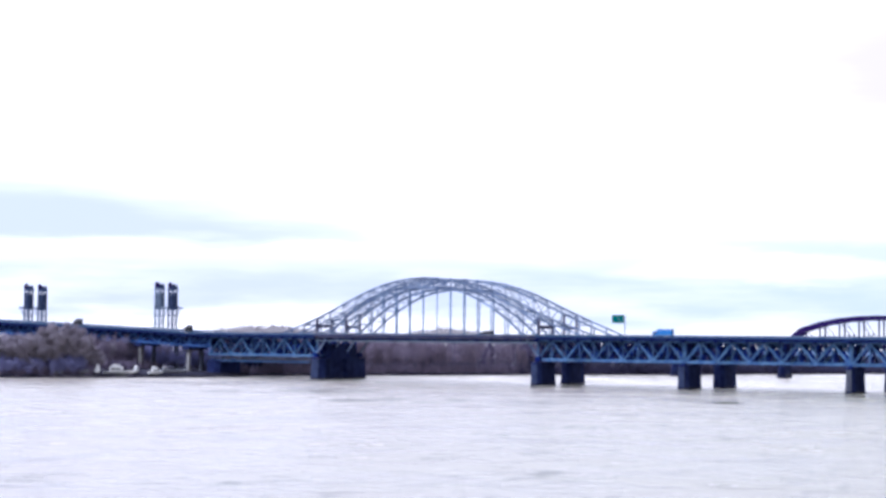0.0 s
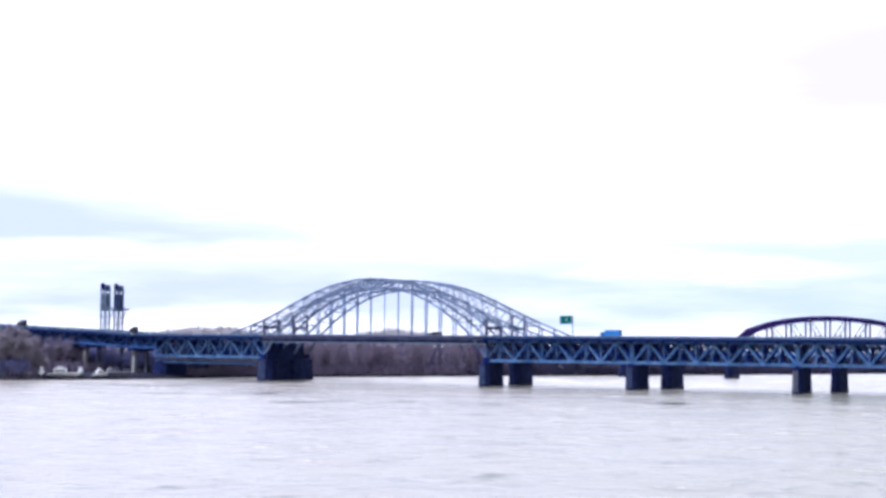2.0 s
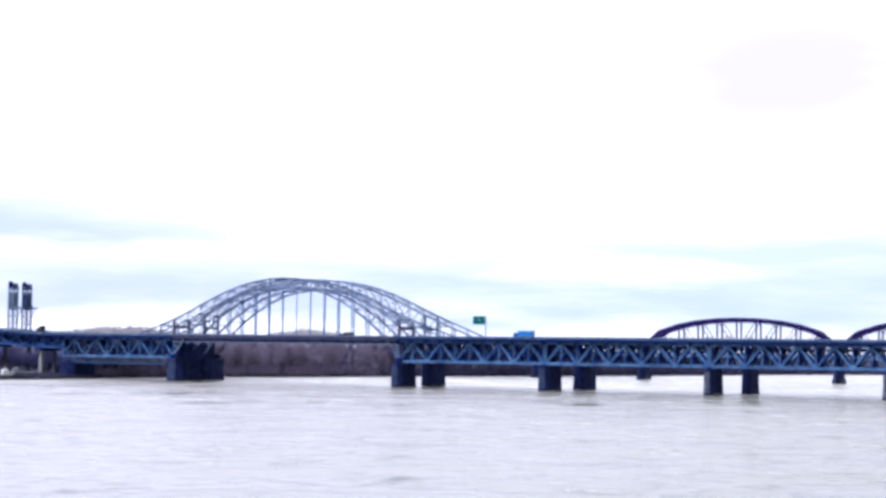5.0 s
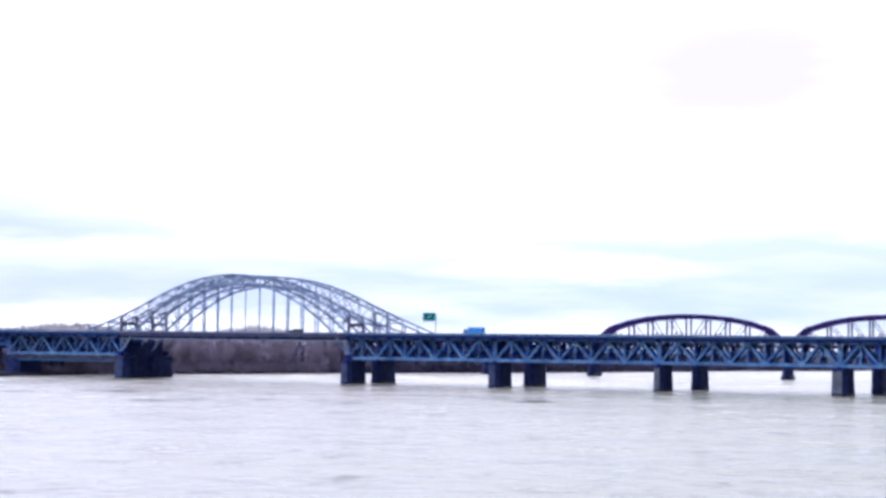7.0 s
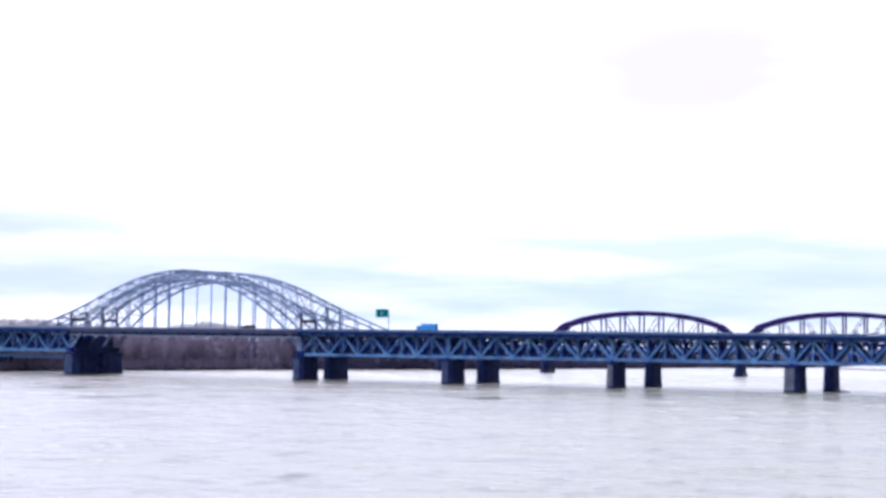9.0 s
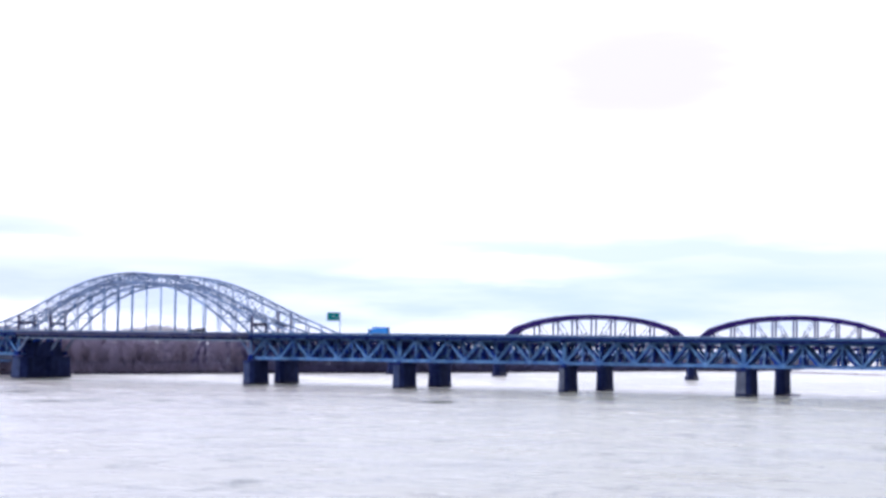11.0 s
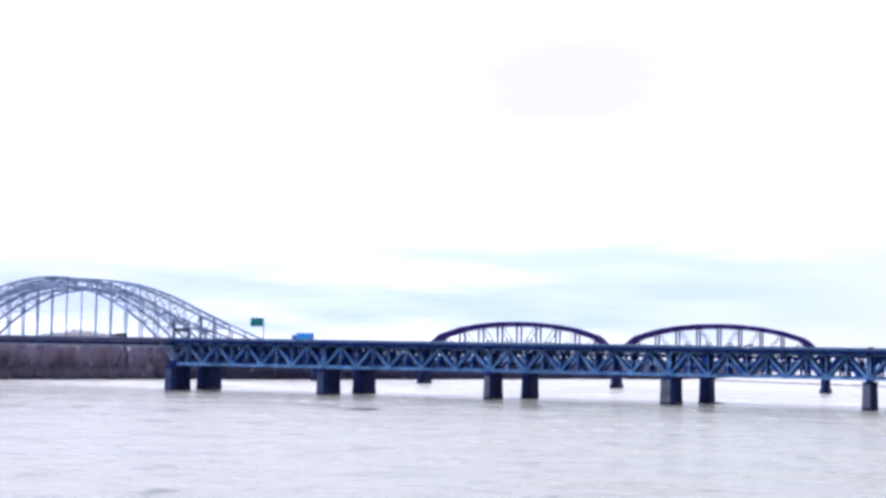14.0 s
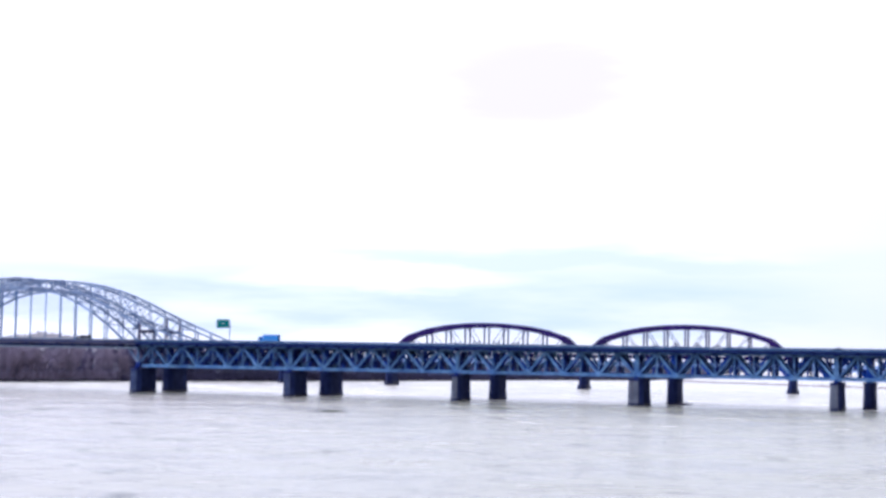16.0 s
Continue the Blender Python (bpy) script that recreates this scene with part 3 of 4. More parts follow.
def truss_span(x, row, length, label, panels=10, bottom=11.8, top=20.6, planes=(2.0, 12.0), level=None, steel=STEEL, heavy=1.0):
    """A steel deck truss: Warren webs with verticals, sway frames and a road deck on top."""
    p = thing("truss_span", road_at(x, row, 0), label, "bridge span", "deck truss spans of the road bridges")
    z = level or (lambda x: DECK)
    dx = length / panels
    inset = 0.5
    zt = lambda i: z(i * dx) - (DECK - top)
    zb = lambda i: z(i * dx) - (DECK - bottom)
    at = lambda i: inset + (length - 2 * inset) * i / panels
    for y in planes:
        for i in range(0, panels, 2):
            j = min(i + 2, panels)
            part("bottom_chord", Shape().beam((at(i), y, zb(i)), (at(j), y, zb(j)), 0.8, 1.25), steel, p)
            part("top_chord", Shape().beam((at(i), y, zt(i)), (at(j), y, zt(j)), 0.8, 1.0), steel, p)
        for i in range(panels):
            up = i % 2 == 0
            a = (at(i), y, zb(i) if up else zt(i))
            b = (at(i + 1), y, zt(i + 1) if up else zb(i + 1))
            part("diagonal", Shape().beam(a, b, 0.7, 0.85 * heavy), steel, p)
        for i in range(panels + 1):
            end = i in (0, panels)
            part("end_post" if end else "vertical", Shape().beam((at(i), y, zb(i)), (at(i), y, zt(i)), 0.6, (0.8 if end else 0.5) * heavy), steel, p)
            part("gusset_plate", gusset(at(i), y, zb(i) if i % 2 == 0 else zt(i)), steel, p)
    # Unseen middle webs, added dark so the openings look shaded.
    mid = sum(planes) / 2
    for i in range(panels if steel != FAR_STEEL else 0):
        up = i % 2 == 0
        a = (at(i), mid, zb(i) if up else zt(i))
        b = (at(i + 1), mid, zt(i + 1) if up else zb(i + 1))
        part("inner_diagonal", Shape().beam(a, b, 0.5, 0.6), SHADED_STEEL, p)
        part("inner_vertical", Shape().beam((at(i), mid, zb(i)), (at(i), mid, zt(i)), 0.4, 0.5, (0, 1, 0), False), SHADED_STEEL, p)
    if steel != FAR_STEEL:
        part("inner_chord", Shape().beam((at(0), mid, zb(0)), (at(panels), mid, zb(panels)), 0.5, 0.7), SHADED_STEEL, p)
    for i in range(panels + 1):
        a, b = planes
        part("floor_beam", Shape().beam((at(i), a - 2.4, zt(i) + 0.2), (at(i), b + 2.4, zt(i) + 0.2), 0.45, 1.0, (1, 0, 0)), SHADED_STEEL, p)
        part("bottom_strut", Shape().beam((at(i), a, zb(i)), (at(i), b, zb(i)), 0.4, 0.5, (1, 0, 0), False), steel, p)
        part("sway_brace", Shape().beam((at(i), a, zb(i)), (at(i), b, zt(i)), 0.5, 0.55, (1, 0, 0), False).beam((at(i), b, zb(i)), (at(i), a, zt(i)), 0.5, 0.55, (1, 0, 0), False), SHADED_STEEL, p)
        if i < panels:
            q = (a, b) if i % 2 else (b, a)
            part("lateral_brace", Shape().beam((at(i), q[0], zb(i)), (at(i + 1), q[1], zb(i + 1)), 0.5, 0.5, (0, 0, 1), False), SHADED_STEEL, p)
    deck_parts(p, length, 0.0, (planes[0] - 3.2, planes[1] + 3.2), z=z)
    return p


NEAR_TRUSS = "blue-green steel deck truss span carrying the road"
FAR_TRUSS = "blue steel deck truss span of the parallel road bridge, darkened for shade"
for row, piers, label in ((NEAR_ROW, NEAR_PIERS, NEAR_TRUSS), (FAR_ROW, FAR_PIERS, FAR_TRUSS)):
    for a, b in zip(piers, piers[1:]):
        truss_span(a, row, b - a, label, steel=STEEL if row == NEAR_ROW else FAR_STEEL, heavy=1.0 if row == NEAR_ROW else 1.35)
truss_span(LEFT_PIER, NEAR_ROW, -126.5 - LEFT_PIER, NEAR_TRUSS)
truss_span(LEFT_PIER, FAR_ROW, -131.0 - LEFT_PIER, FAR_TRUSS, steel=FAR_STEEL, heavy=1.35)

# ---- arch spans ----
ARCH_TOP = [(0, 50.6), (8.25, 50.2), (18, 48.7), (27, 46.6), (36.5, 43.2), (45, 39.6), (53, 36.0), (60, 33.0), (68, 29.8), (80, 26.0), (88, 23.4)]
FAR_ARCH_TOP = [(0, 50.9), (10, 50.6), (20, 49.4), (30, 47.4), (40, 44.3), (50, 40.4), (59.4, 36.2), (67, 33.0), (75, 29.8), (86, 25.6), (92, 23.4)]
ARCH_LOW = [(0, 46.3), (8.25, 46.0), (16.5, 45.0), (25, 43.0), (34, 39.2), (40, 36.0), (46, 32.2), (53, 27.2), (59, 21.8), (66, 12.9)]


def arch_span(row, mid, label, planes=(1.6, 13.7), table=ARCH_TOP, steel=ARCH_STEEL):
    p = thing("arch_span", road_at(mid, row, 0), label, "arch bridge", "arch spans of the road bridges")
    n, step = 16, ARCH_HALF / 8
    xs = [-ARCH_HALF + step * i for i in range(n + 1)]
    hi = lambda x: lerp_table(table, abs(x))
    lo = lambda x: lerp_table(ARCH_LOW, abs(x))
    outer = [-table[-1][0], -82.5, -74.25]
    tops = outer + xs + [-x for x in reversed(outer)]
    for y in planes:
        for a, b in zip(tops, tops[1:]):
            part("top_chord", Shape().beam((a, y, hi(a)), (b, y, hi(b)), 0.75, 0.75), steel, p)
        for a, b in zip(xs, xs[1:]):
            part("bottom_chord", Shape().beam((a, y, lo(a)), (b, y, lo(b)), 0.75, 0.85), steel, p)
            c, d = (a, b) if a < 0 else (b, a)
            part("diagonal", Shape().beam((c, y, hi(c)), (d, y, lo(d)), 0.28, 0.32), steel, p)
        for x in xs[1:-1]:
            part("vertical", Shape().beam((x, y, lo(x)), (x, y, hi(x)), 0.3, 0.34), steel, p)
            part("gusset_plate", gusset(x, y, lo(x), 0.65), steel, p)
            part("gusset_plate", gusset(x, y, hi(x), 0.6), steel, p)
            if lo(x) > DECK + 2:
                part("hanger", Shape().beam((x, y, DECK - 1.5), (x, y, lo(x)), 0.2, 0.24), STEEL, p, "slim steel hanger")
        for x in (-82.5, -74.25, 74.25, 82.5):
            part("post", Shape().beam((x, y, DECK - 1.5), (x, y, hi(x)), 0.5, 0.55), steel, p)
        for x in (-66.0, 66.0):
            part("portal_post", Shape().beam((x, y, DECK - 1.5), (x, y, hi(x) + 0.4), 0.8, 0.9), PORTAL_STEEL, p, "dark heavy portal post")
        for x in (-66.0, 66.0):
            part("bearing", Shape().box((x - 1.2, y - 1.0, 11.0), (x + 1.2, y + 1.0, 13.2)), SHADED_STEEL, p)
    a, b = planes
    for x in (-66.0, 66.0):
        part("portal_beam", Shape().beam((x, a, 26.9), (x, b, 26.9), 0.6, 1.5, (1, 0, 0)), PORTAL_STEEL, p, "dark heavy portal beam")
    for x in (-74.25, -57.75, 57.75, 74.25):
        part("portal_strut", Shape().beam((x, a, min(28.2, hi(x) - 0.6)), (x, b, min(28.2, hi(x) - 0.6)), 0.5, 0.8, (0, 0, 1)), steel, p)
    for k, x in enumerate(tops):
        if hi(x) > DECK + 5.5:
            part("top_strut", Shape().beam((x, a, hi(x)), (x, b, hi(x)), 0.45, 0.55, (0, 0, 1)), steel, p)
            if k + 1 < len(tops) and hi(tops[k + 1]) > DECK + 5.5:
                x2 = tops[k + 1]
                part("wind_brace", Shape().beam((x, a, hi(x)), (x2, b, hi(x2)), 0.24, 0.26, (0, 0, 1), False).beam((x, b, hi(x)), (x2, a, hi(x2)), 0.24, 0.26, (0, 0, 1), False), steel, p)
    for x in xs:
        if lo(x) > DECK + 6.5:
            part("bottom_strut", Shape().beam((x, a, lo(x)), (x, b, lo(x)), 0.45, 0.55, (0, 0, 1)), steel, p)
            part("sway_brace", Shape().beam((x, a, lo(x)), (x, b, hi(x)), 0.25, 0.3, (1, 0, 0), False).beam((x, b, lo(x)), (x, a, hi(x)), 0.25, 0.3, (1, 0, 0), False), steel, p)
    for x in xs:
        part("floor_beam", Shape().beam((x, -1.0, DECK - 1.6), (x, 15.0, DECK - 1.6), 0.5, 1.6, (1, 0, 0)), SHADED_STEEL, p)
    for y in (0.2, 13.8):
        part("edge_girder", Shape().beam((-66, y, DECK - 2.6), (66, y, DECK - 2.6), 0.4, 0.6), RAILING, p, "slim light edge girder under the deck")
    deck_parts(p, 2 * ARCH_HALF, -ARCH_HALF, wall_mat=GREY_WALL, edge_mat=GREY_WALL)
    return p


arch_span(NEAR_ROW, ARCH_MID, "blue-green steel trussed arch span with hangers over the channel")
arch_span(FAR_ROW, ARCH_MID - 2.9, "blue-green steel trussed arch span of the parallel bridge", (1.6, 13.4), FAR_ARCH_TOP)


# ---- approach viaduct on the bank ----
def climb(x):
    """Road level of the approach, which climbs away from the river."""
    d = max(0.0, LEFT_PIER + 2 - x)
    return DECK + 0.0365 * d * min(1.0, d / 40)


VIADUCT = [LEFT_PIER] + [-215.5 - 36.0 * i for i in range(7)]
for row in (NEAR_ROW, FAR_ROW):
    for i, (b, a) in enumerate(zip(VIADUCT, VIADUCT[1:])):
        truss_span(a, row, b - a, "blue-green steel truss span of the climbing approach", 4 if i == 0 else 6, 16.0, 20.6, level=lambda x, a=a: climb(a + x), steel=VIADUCT_STEEL if row == NEAR_ROW else FAR_STEEL, heavy=1.0 if row == NEAR_ROW else 1.35)
    for x in VIADUCT[1:]:
        c = thing("viaduct_pier", road_at(x, row, 0), "concrete column pier under the approach viaduct, rear columns toned dark for shade", "bridge pier", "column piers of the approach")
        top = climb(x) - 6.9
        for y in (2.0, 12.0):
            # Columns behind the first take a darker concrete, shade put into its colour.
            part("column", Shape().prism([(-0.9, y - 0.9, 0), (0.9, y - 0.9, 0), (0.9, y + 0.9, 0), (-0.9, y + 0.9, 0)], [(-0.75, y - 0.75, top - 1.7), (0.75, y - 0.75, top - 1.7), (0.75, y + 0.75, top - 1.7), (-0.75, y + 0.75, top - 1.7)]), PALE_CONCRETE if row == NEAR_ROW and y < 5 else TONED_CONCRETE, c)
        part("cap_beam", bevelled((-2.7, -0.6, top - 1.7), (2.7, 14.6, top + 0.1), 0.25), CONCRETE, c, "dark stained concrete cap beam")


# ---- rail bridge ----
def rail_at(x, y, z):
    return RAIL @ Matrix.Translation((x, y, z))


RAIL_SPAN = 124.0
RAIL_LOW = 19.6
RAIL_TOP = [(0, 37.9), (12.4, 37.5), (24.8, 36.3), (37.2, 34.0), (49.6, 30.1), (62, 19.6)]


def rail_through_span(x0):
    p = thing("rail_truss_span", rail_at(x0 + RAIL_SPAN / 2, 0, 0), "dark purple-black steel through truss with an arched top", "rail bridge span", "arched spans of the rail bridge")
    xs = [-62 + 12.4 * i for i in range(11)]
    hi = lambda x: lerp_table(RAIL_TOP, abs(x))
    planes = (0.0, 9.5)
    for y in planes:
        for a, b in zip(xs, xs[1:]):
            end = abs(a) > 61 or abs(b) > 61
            part("end_post" if end else "top_chord", Shape().beam((a, y, hi(a)), (b, y, hi(b)), 1.0, 3.1 if end else 2.9, (0, 1, 0), False), RAIL_STEEL, p)
            part("bottom_chord", Shape().beam((a, y, RAIL_LOW), (b, y, RAIL_LOW), 0.8, 1.1), RAIL_STEEL, p)
            if not end:
                c, d = (a, b) if a < 0 else (b, a)
                part("diagonal", Shape().beam((c, y, hi(c)), (d, y, RAIL_LOW), 0.35, 0.4), RAIL_STEEL, p)
                m = ((c + d) / 2, (hi(c) + RAIL_LOW) / 2)
                part("sub_diagonal", Shape().beam((m[0], y, m[1]), (c, y, RAIL_LOW), 0.35, 0.4), RAIL_STEEL, p)
                part("sub_vertical", Shape().beam((m[0], y, m[1]), (m[0], y, RAIL_LOW), 0.3, 0.35), RAIL_STEEL, p)
        for x in xs[1:-1]:
            part("vertical", Shape().beam((x, y, RAIL_LOW), (x, y, hi(x)), 0.8, 0.95), RAIL_STEEL, p)
    a, b = planes
    for x in xs[1:-1]:
        part("portal_strut", Shape().beam((x, a, hi(x) - 0.2), (x, b, hi(x) - 0.2), 0.6, 0.9, (0, 0, 1)), RAIL_STEEL, p)
    for x in xs:
        part("floor_beam", Shape().beam((x, a, RAIL_LOW), (x, b, RAIL_LOW), 0.5, 1.2, (1, 0, 0)), RAIL_STEEL, p)
    part("track_deck", Shape().box((-62, 1.2, RAIL_LOW + 0.6), (62, 8.3, RAIL_LOW + 1.3)).box((-62, 2.0, RAIL_LOW - 0.7), (62, 2.5, RAIL_LOW + 0.6)).box((-62, 7.0, RAIL_LOW - 0.7), (62, 7.5, RAIL_LOW + 0.6)), RAIL_STEEL, p, "dark timber track deck on steel stringers")
    return p


def rail_deck_span(x0, length, top=21.0, bottom=14.5):
    p = thing("rail_deck_span", rail_at(x0, 0, 0), "dark steel deck truss span of the rail bridge", "rail bridge span", "deck spans of the rail bridge")
    n = 8
    at = lambda i: 0.4 + (length - 0.8) * i / n
    for y in (1.0, 8.5):
        part("top_chord", Shape().beam((at(0), y, top), (at(n), y, top), 0.7, 0.9), RAIL_STEEL, p)
        part("bottom_chord", Shape().beam((at(0), y, bottom), (at(n), y, bottom), 0.7, 0.8), RAIL_STEEL, p)
        for i in range(n):
            a, b = (top, bottom) if i % 2 else (bottom, top)
            part("diagonal", Shape().beam((at(i), y, a), (at(i + 1), y, b), 0.5, 0.55), RAIL_STEEL, p)
        for i in range(n + 1):
            part("vertical", Shape().beam((at(i), y, bottom), (at(i), y, top), 0.4, 0.45), RAIL_STEEL, p)
    part("track_deck", Shape().box((0, 0.2, top + 0.4), (length, 9.3, top + 1.1)), RAIL_STEEL, p, "dark timber track deck")
    return p


rail_through_span(1.0)
rail_through_span(125.0)
for i in range(5):
    rail_deck_span(1.0 - 73.0 * (i + 1), 73.0)
for i in range(2):
    rail_deck_span(249.0 + 73.0 * i, 73.0)
for x, top in [(1.0, 18.8), (125.0, 18.8), (249.0, 18.8), (322.0, 13.9), (395.0, 13.9)] + [(1.0 - 73.0 * i, 13.9) for i in range(1, 6)]:
    p = thing("rail_pier", rail_at(x, -2.0, 0), "stone pier of the rail bridge standing in the river", "bridge pier", "piers of the rail bridge")

    def rring(t, g, z):
        return [(-t, 1.5 - g, z), (0, -1.0 - g, z), (t, 1.5 - g, z), (t, 12 + g, z), (0, 14.5 + g, z), (-t, 12 + g, z)]

    part("footing", Shape().prism(rring(3.0, 0.9, -2), rring(2.8, 0.7, 2.6)), WET_CONCRETE, p, "dark wet stone footing")
    part("shaft", Shape().prism(rring(2.2, 0.0, 2.6), rring(1.8, -0.4, top - 0.8)), CONCRETE, p)
    part("coping", Shape().prism(rring(2.2, 0.0, top - 0.8), rring(2.2, 0.0, top)), CONCRETE, p)


def lift_tower(x, y, label, platform, steel):
    """A lattice tower of the lifting rail span, with a sheave house and a counterweight."""
    p = thing("lift_tower", rail_at(x, y, 0), label, "lift bridge tower", "lift towers of the rail bridge")
    w, d, top = 2.6, 2.8, 60.0
    for a in (-w, w):
        for b in (-d, d):
            part("leg", Shape().beam((a, b, 0), (a * 0.85, b * 0.85, top), 0.9, 0.9, (0, 1, 0)), steel, p)
    levels = [24 + 6 * i for i in range(7)]
    for z0, z1 in zip(levels, levels[1:]):
        for b in (-d, d):
            part("cross_brace", Shape().beam((-w, b, z0), (w, b, z1), 0.4, 0.4, (0, 1, 0), False).beam((w, b, z0), (-w, b, z1), 0.4, 0.4, (0, 1, 0), False).beam((-w, b, z1), (w, b, z1), 0.4, 0.5, (0, 1, 0), False), steel, p)
        for a in (-w, w):
            part("side_brace", Shape().beam((a, -d, z0), (a, d, z1), 0.4, 0.4, (1, 0, 0), False).beam((a, -d, z1), (a, d, z1), 0.4, 0.5, (1, 0, 0), False), steel, p)
    part("counterweight", Shape().box((-2.2, -2.0, 44), (2.2, 2.0, 57)), steel, p, "concrete counterweight hung in the tower")
    part("sheave_house", Shape().prism([(-3.1, -3.0, 59.5), (3.1, -3.0, 59.5), (3.1, 3.0, 59.5), (-3.1, 3.0, 59.5)], [(-2.2, -2.4, 64.3), (2.2, -2.4, 64.3), (2.2, 2.4, 64.3), (-2.2, 2.4, 64.3)]), TOWER_DARK, p, "dark machinery house on top")
    sheave = Shape()
    ring = [(2.3 * math.cos(k * math.pi / 8), 63.6 + 2.3 * math.sin(k * math.pi / 8)) for k in range(16)]
    sheave.prism([(a, -3.6, b) for a, b in ring], [(a, -3.05, b) for a, b in ring])
    part("sheave", sheave, RAIL_STEEL, p, "large cable wheel")
    s = 1 if platform > 0 else -1
    part("platform", Shape().box((min(3.0 * s, 9.0 * s), -2.5, 44.8), (max(3.0 * s, 9.0 * s), 2.5, 45.8)), steel, p)
    part("platform_rail", Shape().box((min(3.0 * s, 9.0 * s), -2.5, 46.6), (max(3.0 * s, 9.0 * s), -2.4, 46.8)).box((8.6 * s - 0.1, -2.5, 45.8), (8.6 * s + 0.1, -2.3, 47.6)), steel, p)
    part("stay", Shape().beam((8.6 * s, 0, 45.4), (3.0 * s, 0, 34.0), 0.4, 0.4, (0, 1, 0), False), steel, p)
    return p


TOWER_LABEL = "tall dark blue-grey steel lift tower with a wheel house"
for x, side, front in ((-517.8, 1, TOWER_STEEL), (-664.0, -1, TOWER_DARK)):
    lift_tower(x, 0.0, TOWER_LABEL if front == TOWER_DARK else "tall pale grey steel lift tower with a dark wheel house", side, front)
    lift_tower(x, 15.5, TOWER_LABEL, side, TOWER_DARK)
part_lift = thing("lift_span", rail_at(-589.5, 0, 0), "dark steel lift span of the rail bridge between its towers", "rail bridge span")
for y in (0.0, 9.0):
    part("bottom_chord", Shape().beam((-68, y, 20), (68, y, 20), 0.7, 1.0), RAIL_STEEL, part_lift)
    part("girder", Shape().beam((-68, y, 22.5), (68, y, 22.5), 0.5, 1.0), RAIL_STEEL, part_lift)


# ---- bare trees ----
def bare_tree(rng, height, spread, twigs=150):
    """Tapered trunk, limbs and a ragged crown of thin twigs. Returns (wood, crown) shapes at the origin."""
    wood, crown = Shape(), Shape()
    tips = []

    def limb(a, b, r0, r1):
        a, b = Vector(a), Vector(b)
        t = (b - a).normalized()
        s = t.orthogonal().normalized()
        u = t.cross(s)
        wood.prism([a + (s * math.cos(q) + u * math.sin(q)) * r0 for q in (0, 2.09, 4.19)], [b + (s * math.cos(q) + u * math.sin(q)) * r1 for q in (0, 2.09, 4.19)])

    fork = height * rng.uniform(0.12, 0.26)
    lean = Vector((rng.uniform(-0.6, 0.6), rng.uniform(-0.6, 0.6), fork))
    limb((0, 0, -0.5), lean, height * 0.018, height * 0.013)
    for k in range(rng.randint(8, 10)):
        a = rng.uniform(0, 2 * math.pi)
        out = spread * rng.uniform(0.1, 0.85)
        p1 = lean + Vector((math.cos(a) * out * 0.5, math.sin(a) * out * 0.5, height * rng.uniform(0.1, 0.3)))
        p2 = Vector((math.cos(a) * out, math.sin(a) * out, height * (0.93 - 0.42 * (out / spread) ** 2) * rng.uniform(0.9, 1.0)))
        limb(lean, p1, height * 0.009, height * 0.006)
        limb(p1, p2, height * 0.006, height * 0.002)
        for f in (0.0, 0.35, 0.7, 1.0):
            tips.append((p1.lerp(p2, f), 1.0 - 0.35 * f))
            q = p1.lerp(p2, f) + Vector((rng.uniform(-1, 1), rng.uniform(-1, 1), rng.uniform(-0.2, 0.5))) * spread * 0.32
            limb(p1.lerp(p2, f), q, height * 0.0035, height * 0.0012)
            tips.append((q, 0.8))
    for k in range(twigs):
        base, size = rng.choice(tips)
        d = Vector((rng.gauss(0, 1), rng.gauss(0, 1), rng.gauss(0.3, 0.7))).normalized()
        length = spread * rng.uniform(0.16, 0.42) * size
        w = rng.uniform(0.07, 0.17) * (1 + height / 30)
        base = base + Vector((rng.gauss(0, 1), rng.gauss(0, 1), rng.gauss(0, 1))) * spread * 0.08
        s = d.orthogonal().normalized() * w
        e = base + d * length
        side = Vector((rng.gauss(0, 1), rng.gauss(0, 1), rng.gauss(0.3, 1))).normalized() * length * 0.55
        crown.add([base - s, base + s, e], [(0, 1, 2)])
        m = base.lerp(e, 0.45)
        crown.add([m - s * 0.7, m + s * 0.7, m + side], [(0, 1, 2)])
    return wood, crown


rng = random.Random(7)
PROTO = [bare_tree(rng, 10.0, rng.uniform(3.2, 4.4), 260) for _ in range(7)]
PROTO = [(np.array(w.v), w.f, np.array(c.v), c.f) for w, c in PROTO]


def wood_of_trees(name, places, label, twig_mat=TWIGS):
    """Many bare trees that nobody could count, as one piece of stuff: trunks and twigs."""
    tv, tf, cv, cf = [], [], [], []
    nt_, nc_ = 0, 0
    for x, y, z, h, wide in places:
        wv, wf, kv, kf = rng.choice(PROTO)
        a = rng.uniform(0, 6.28)
        rot = np.array([[math.cos(a) * wide, -math.sin(a) * wide, 0], [math.sin(a) * wide, math.cos(a) * wide, 0], [0, 0, h / 10]])
        p = np.array([x, y, z])
        tv.append(wv @ rot.T + p)
        tf += [tuple(i + nt_ for i in f) for f in wf]
        nt_ += len(wv)
        cv.append(kv @ rot.T + p)
        cf += [tuple(i + nc_ for i in f) for f in kf]
        nc_ += len(kv)
    root = thing(name, Matrix(), label, "trees", kind="stuff")
    for nm, v, f, mat in (("trunks", tv, tf, BARK), ("crowns", cv, cf, twig_mat)):
        me = bpy.data.meshes.new(nm)
        me.from_pydata(np.concatenate(v).tolist(), [], f)
        me.materials.append(mat)
        ob = part(nm, me, mat, root)
        tagged(ob, kind="stuff")
    return root


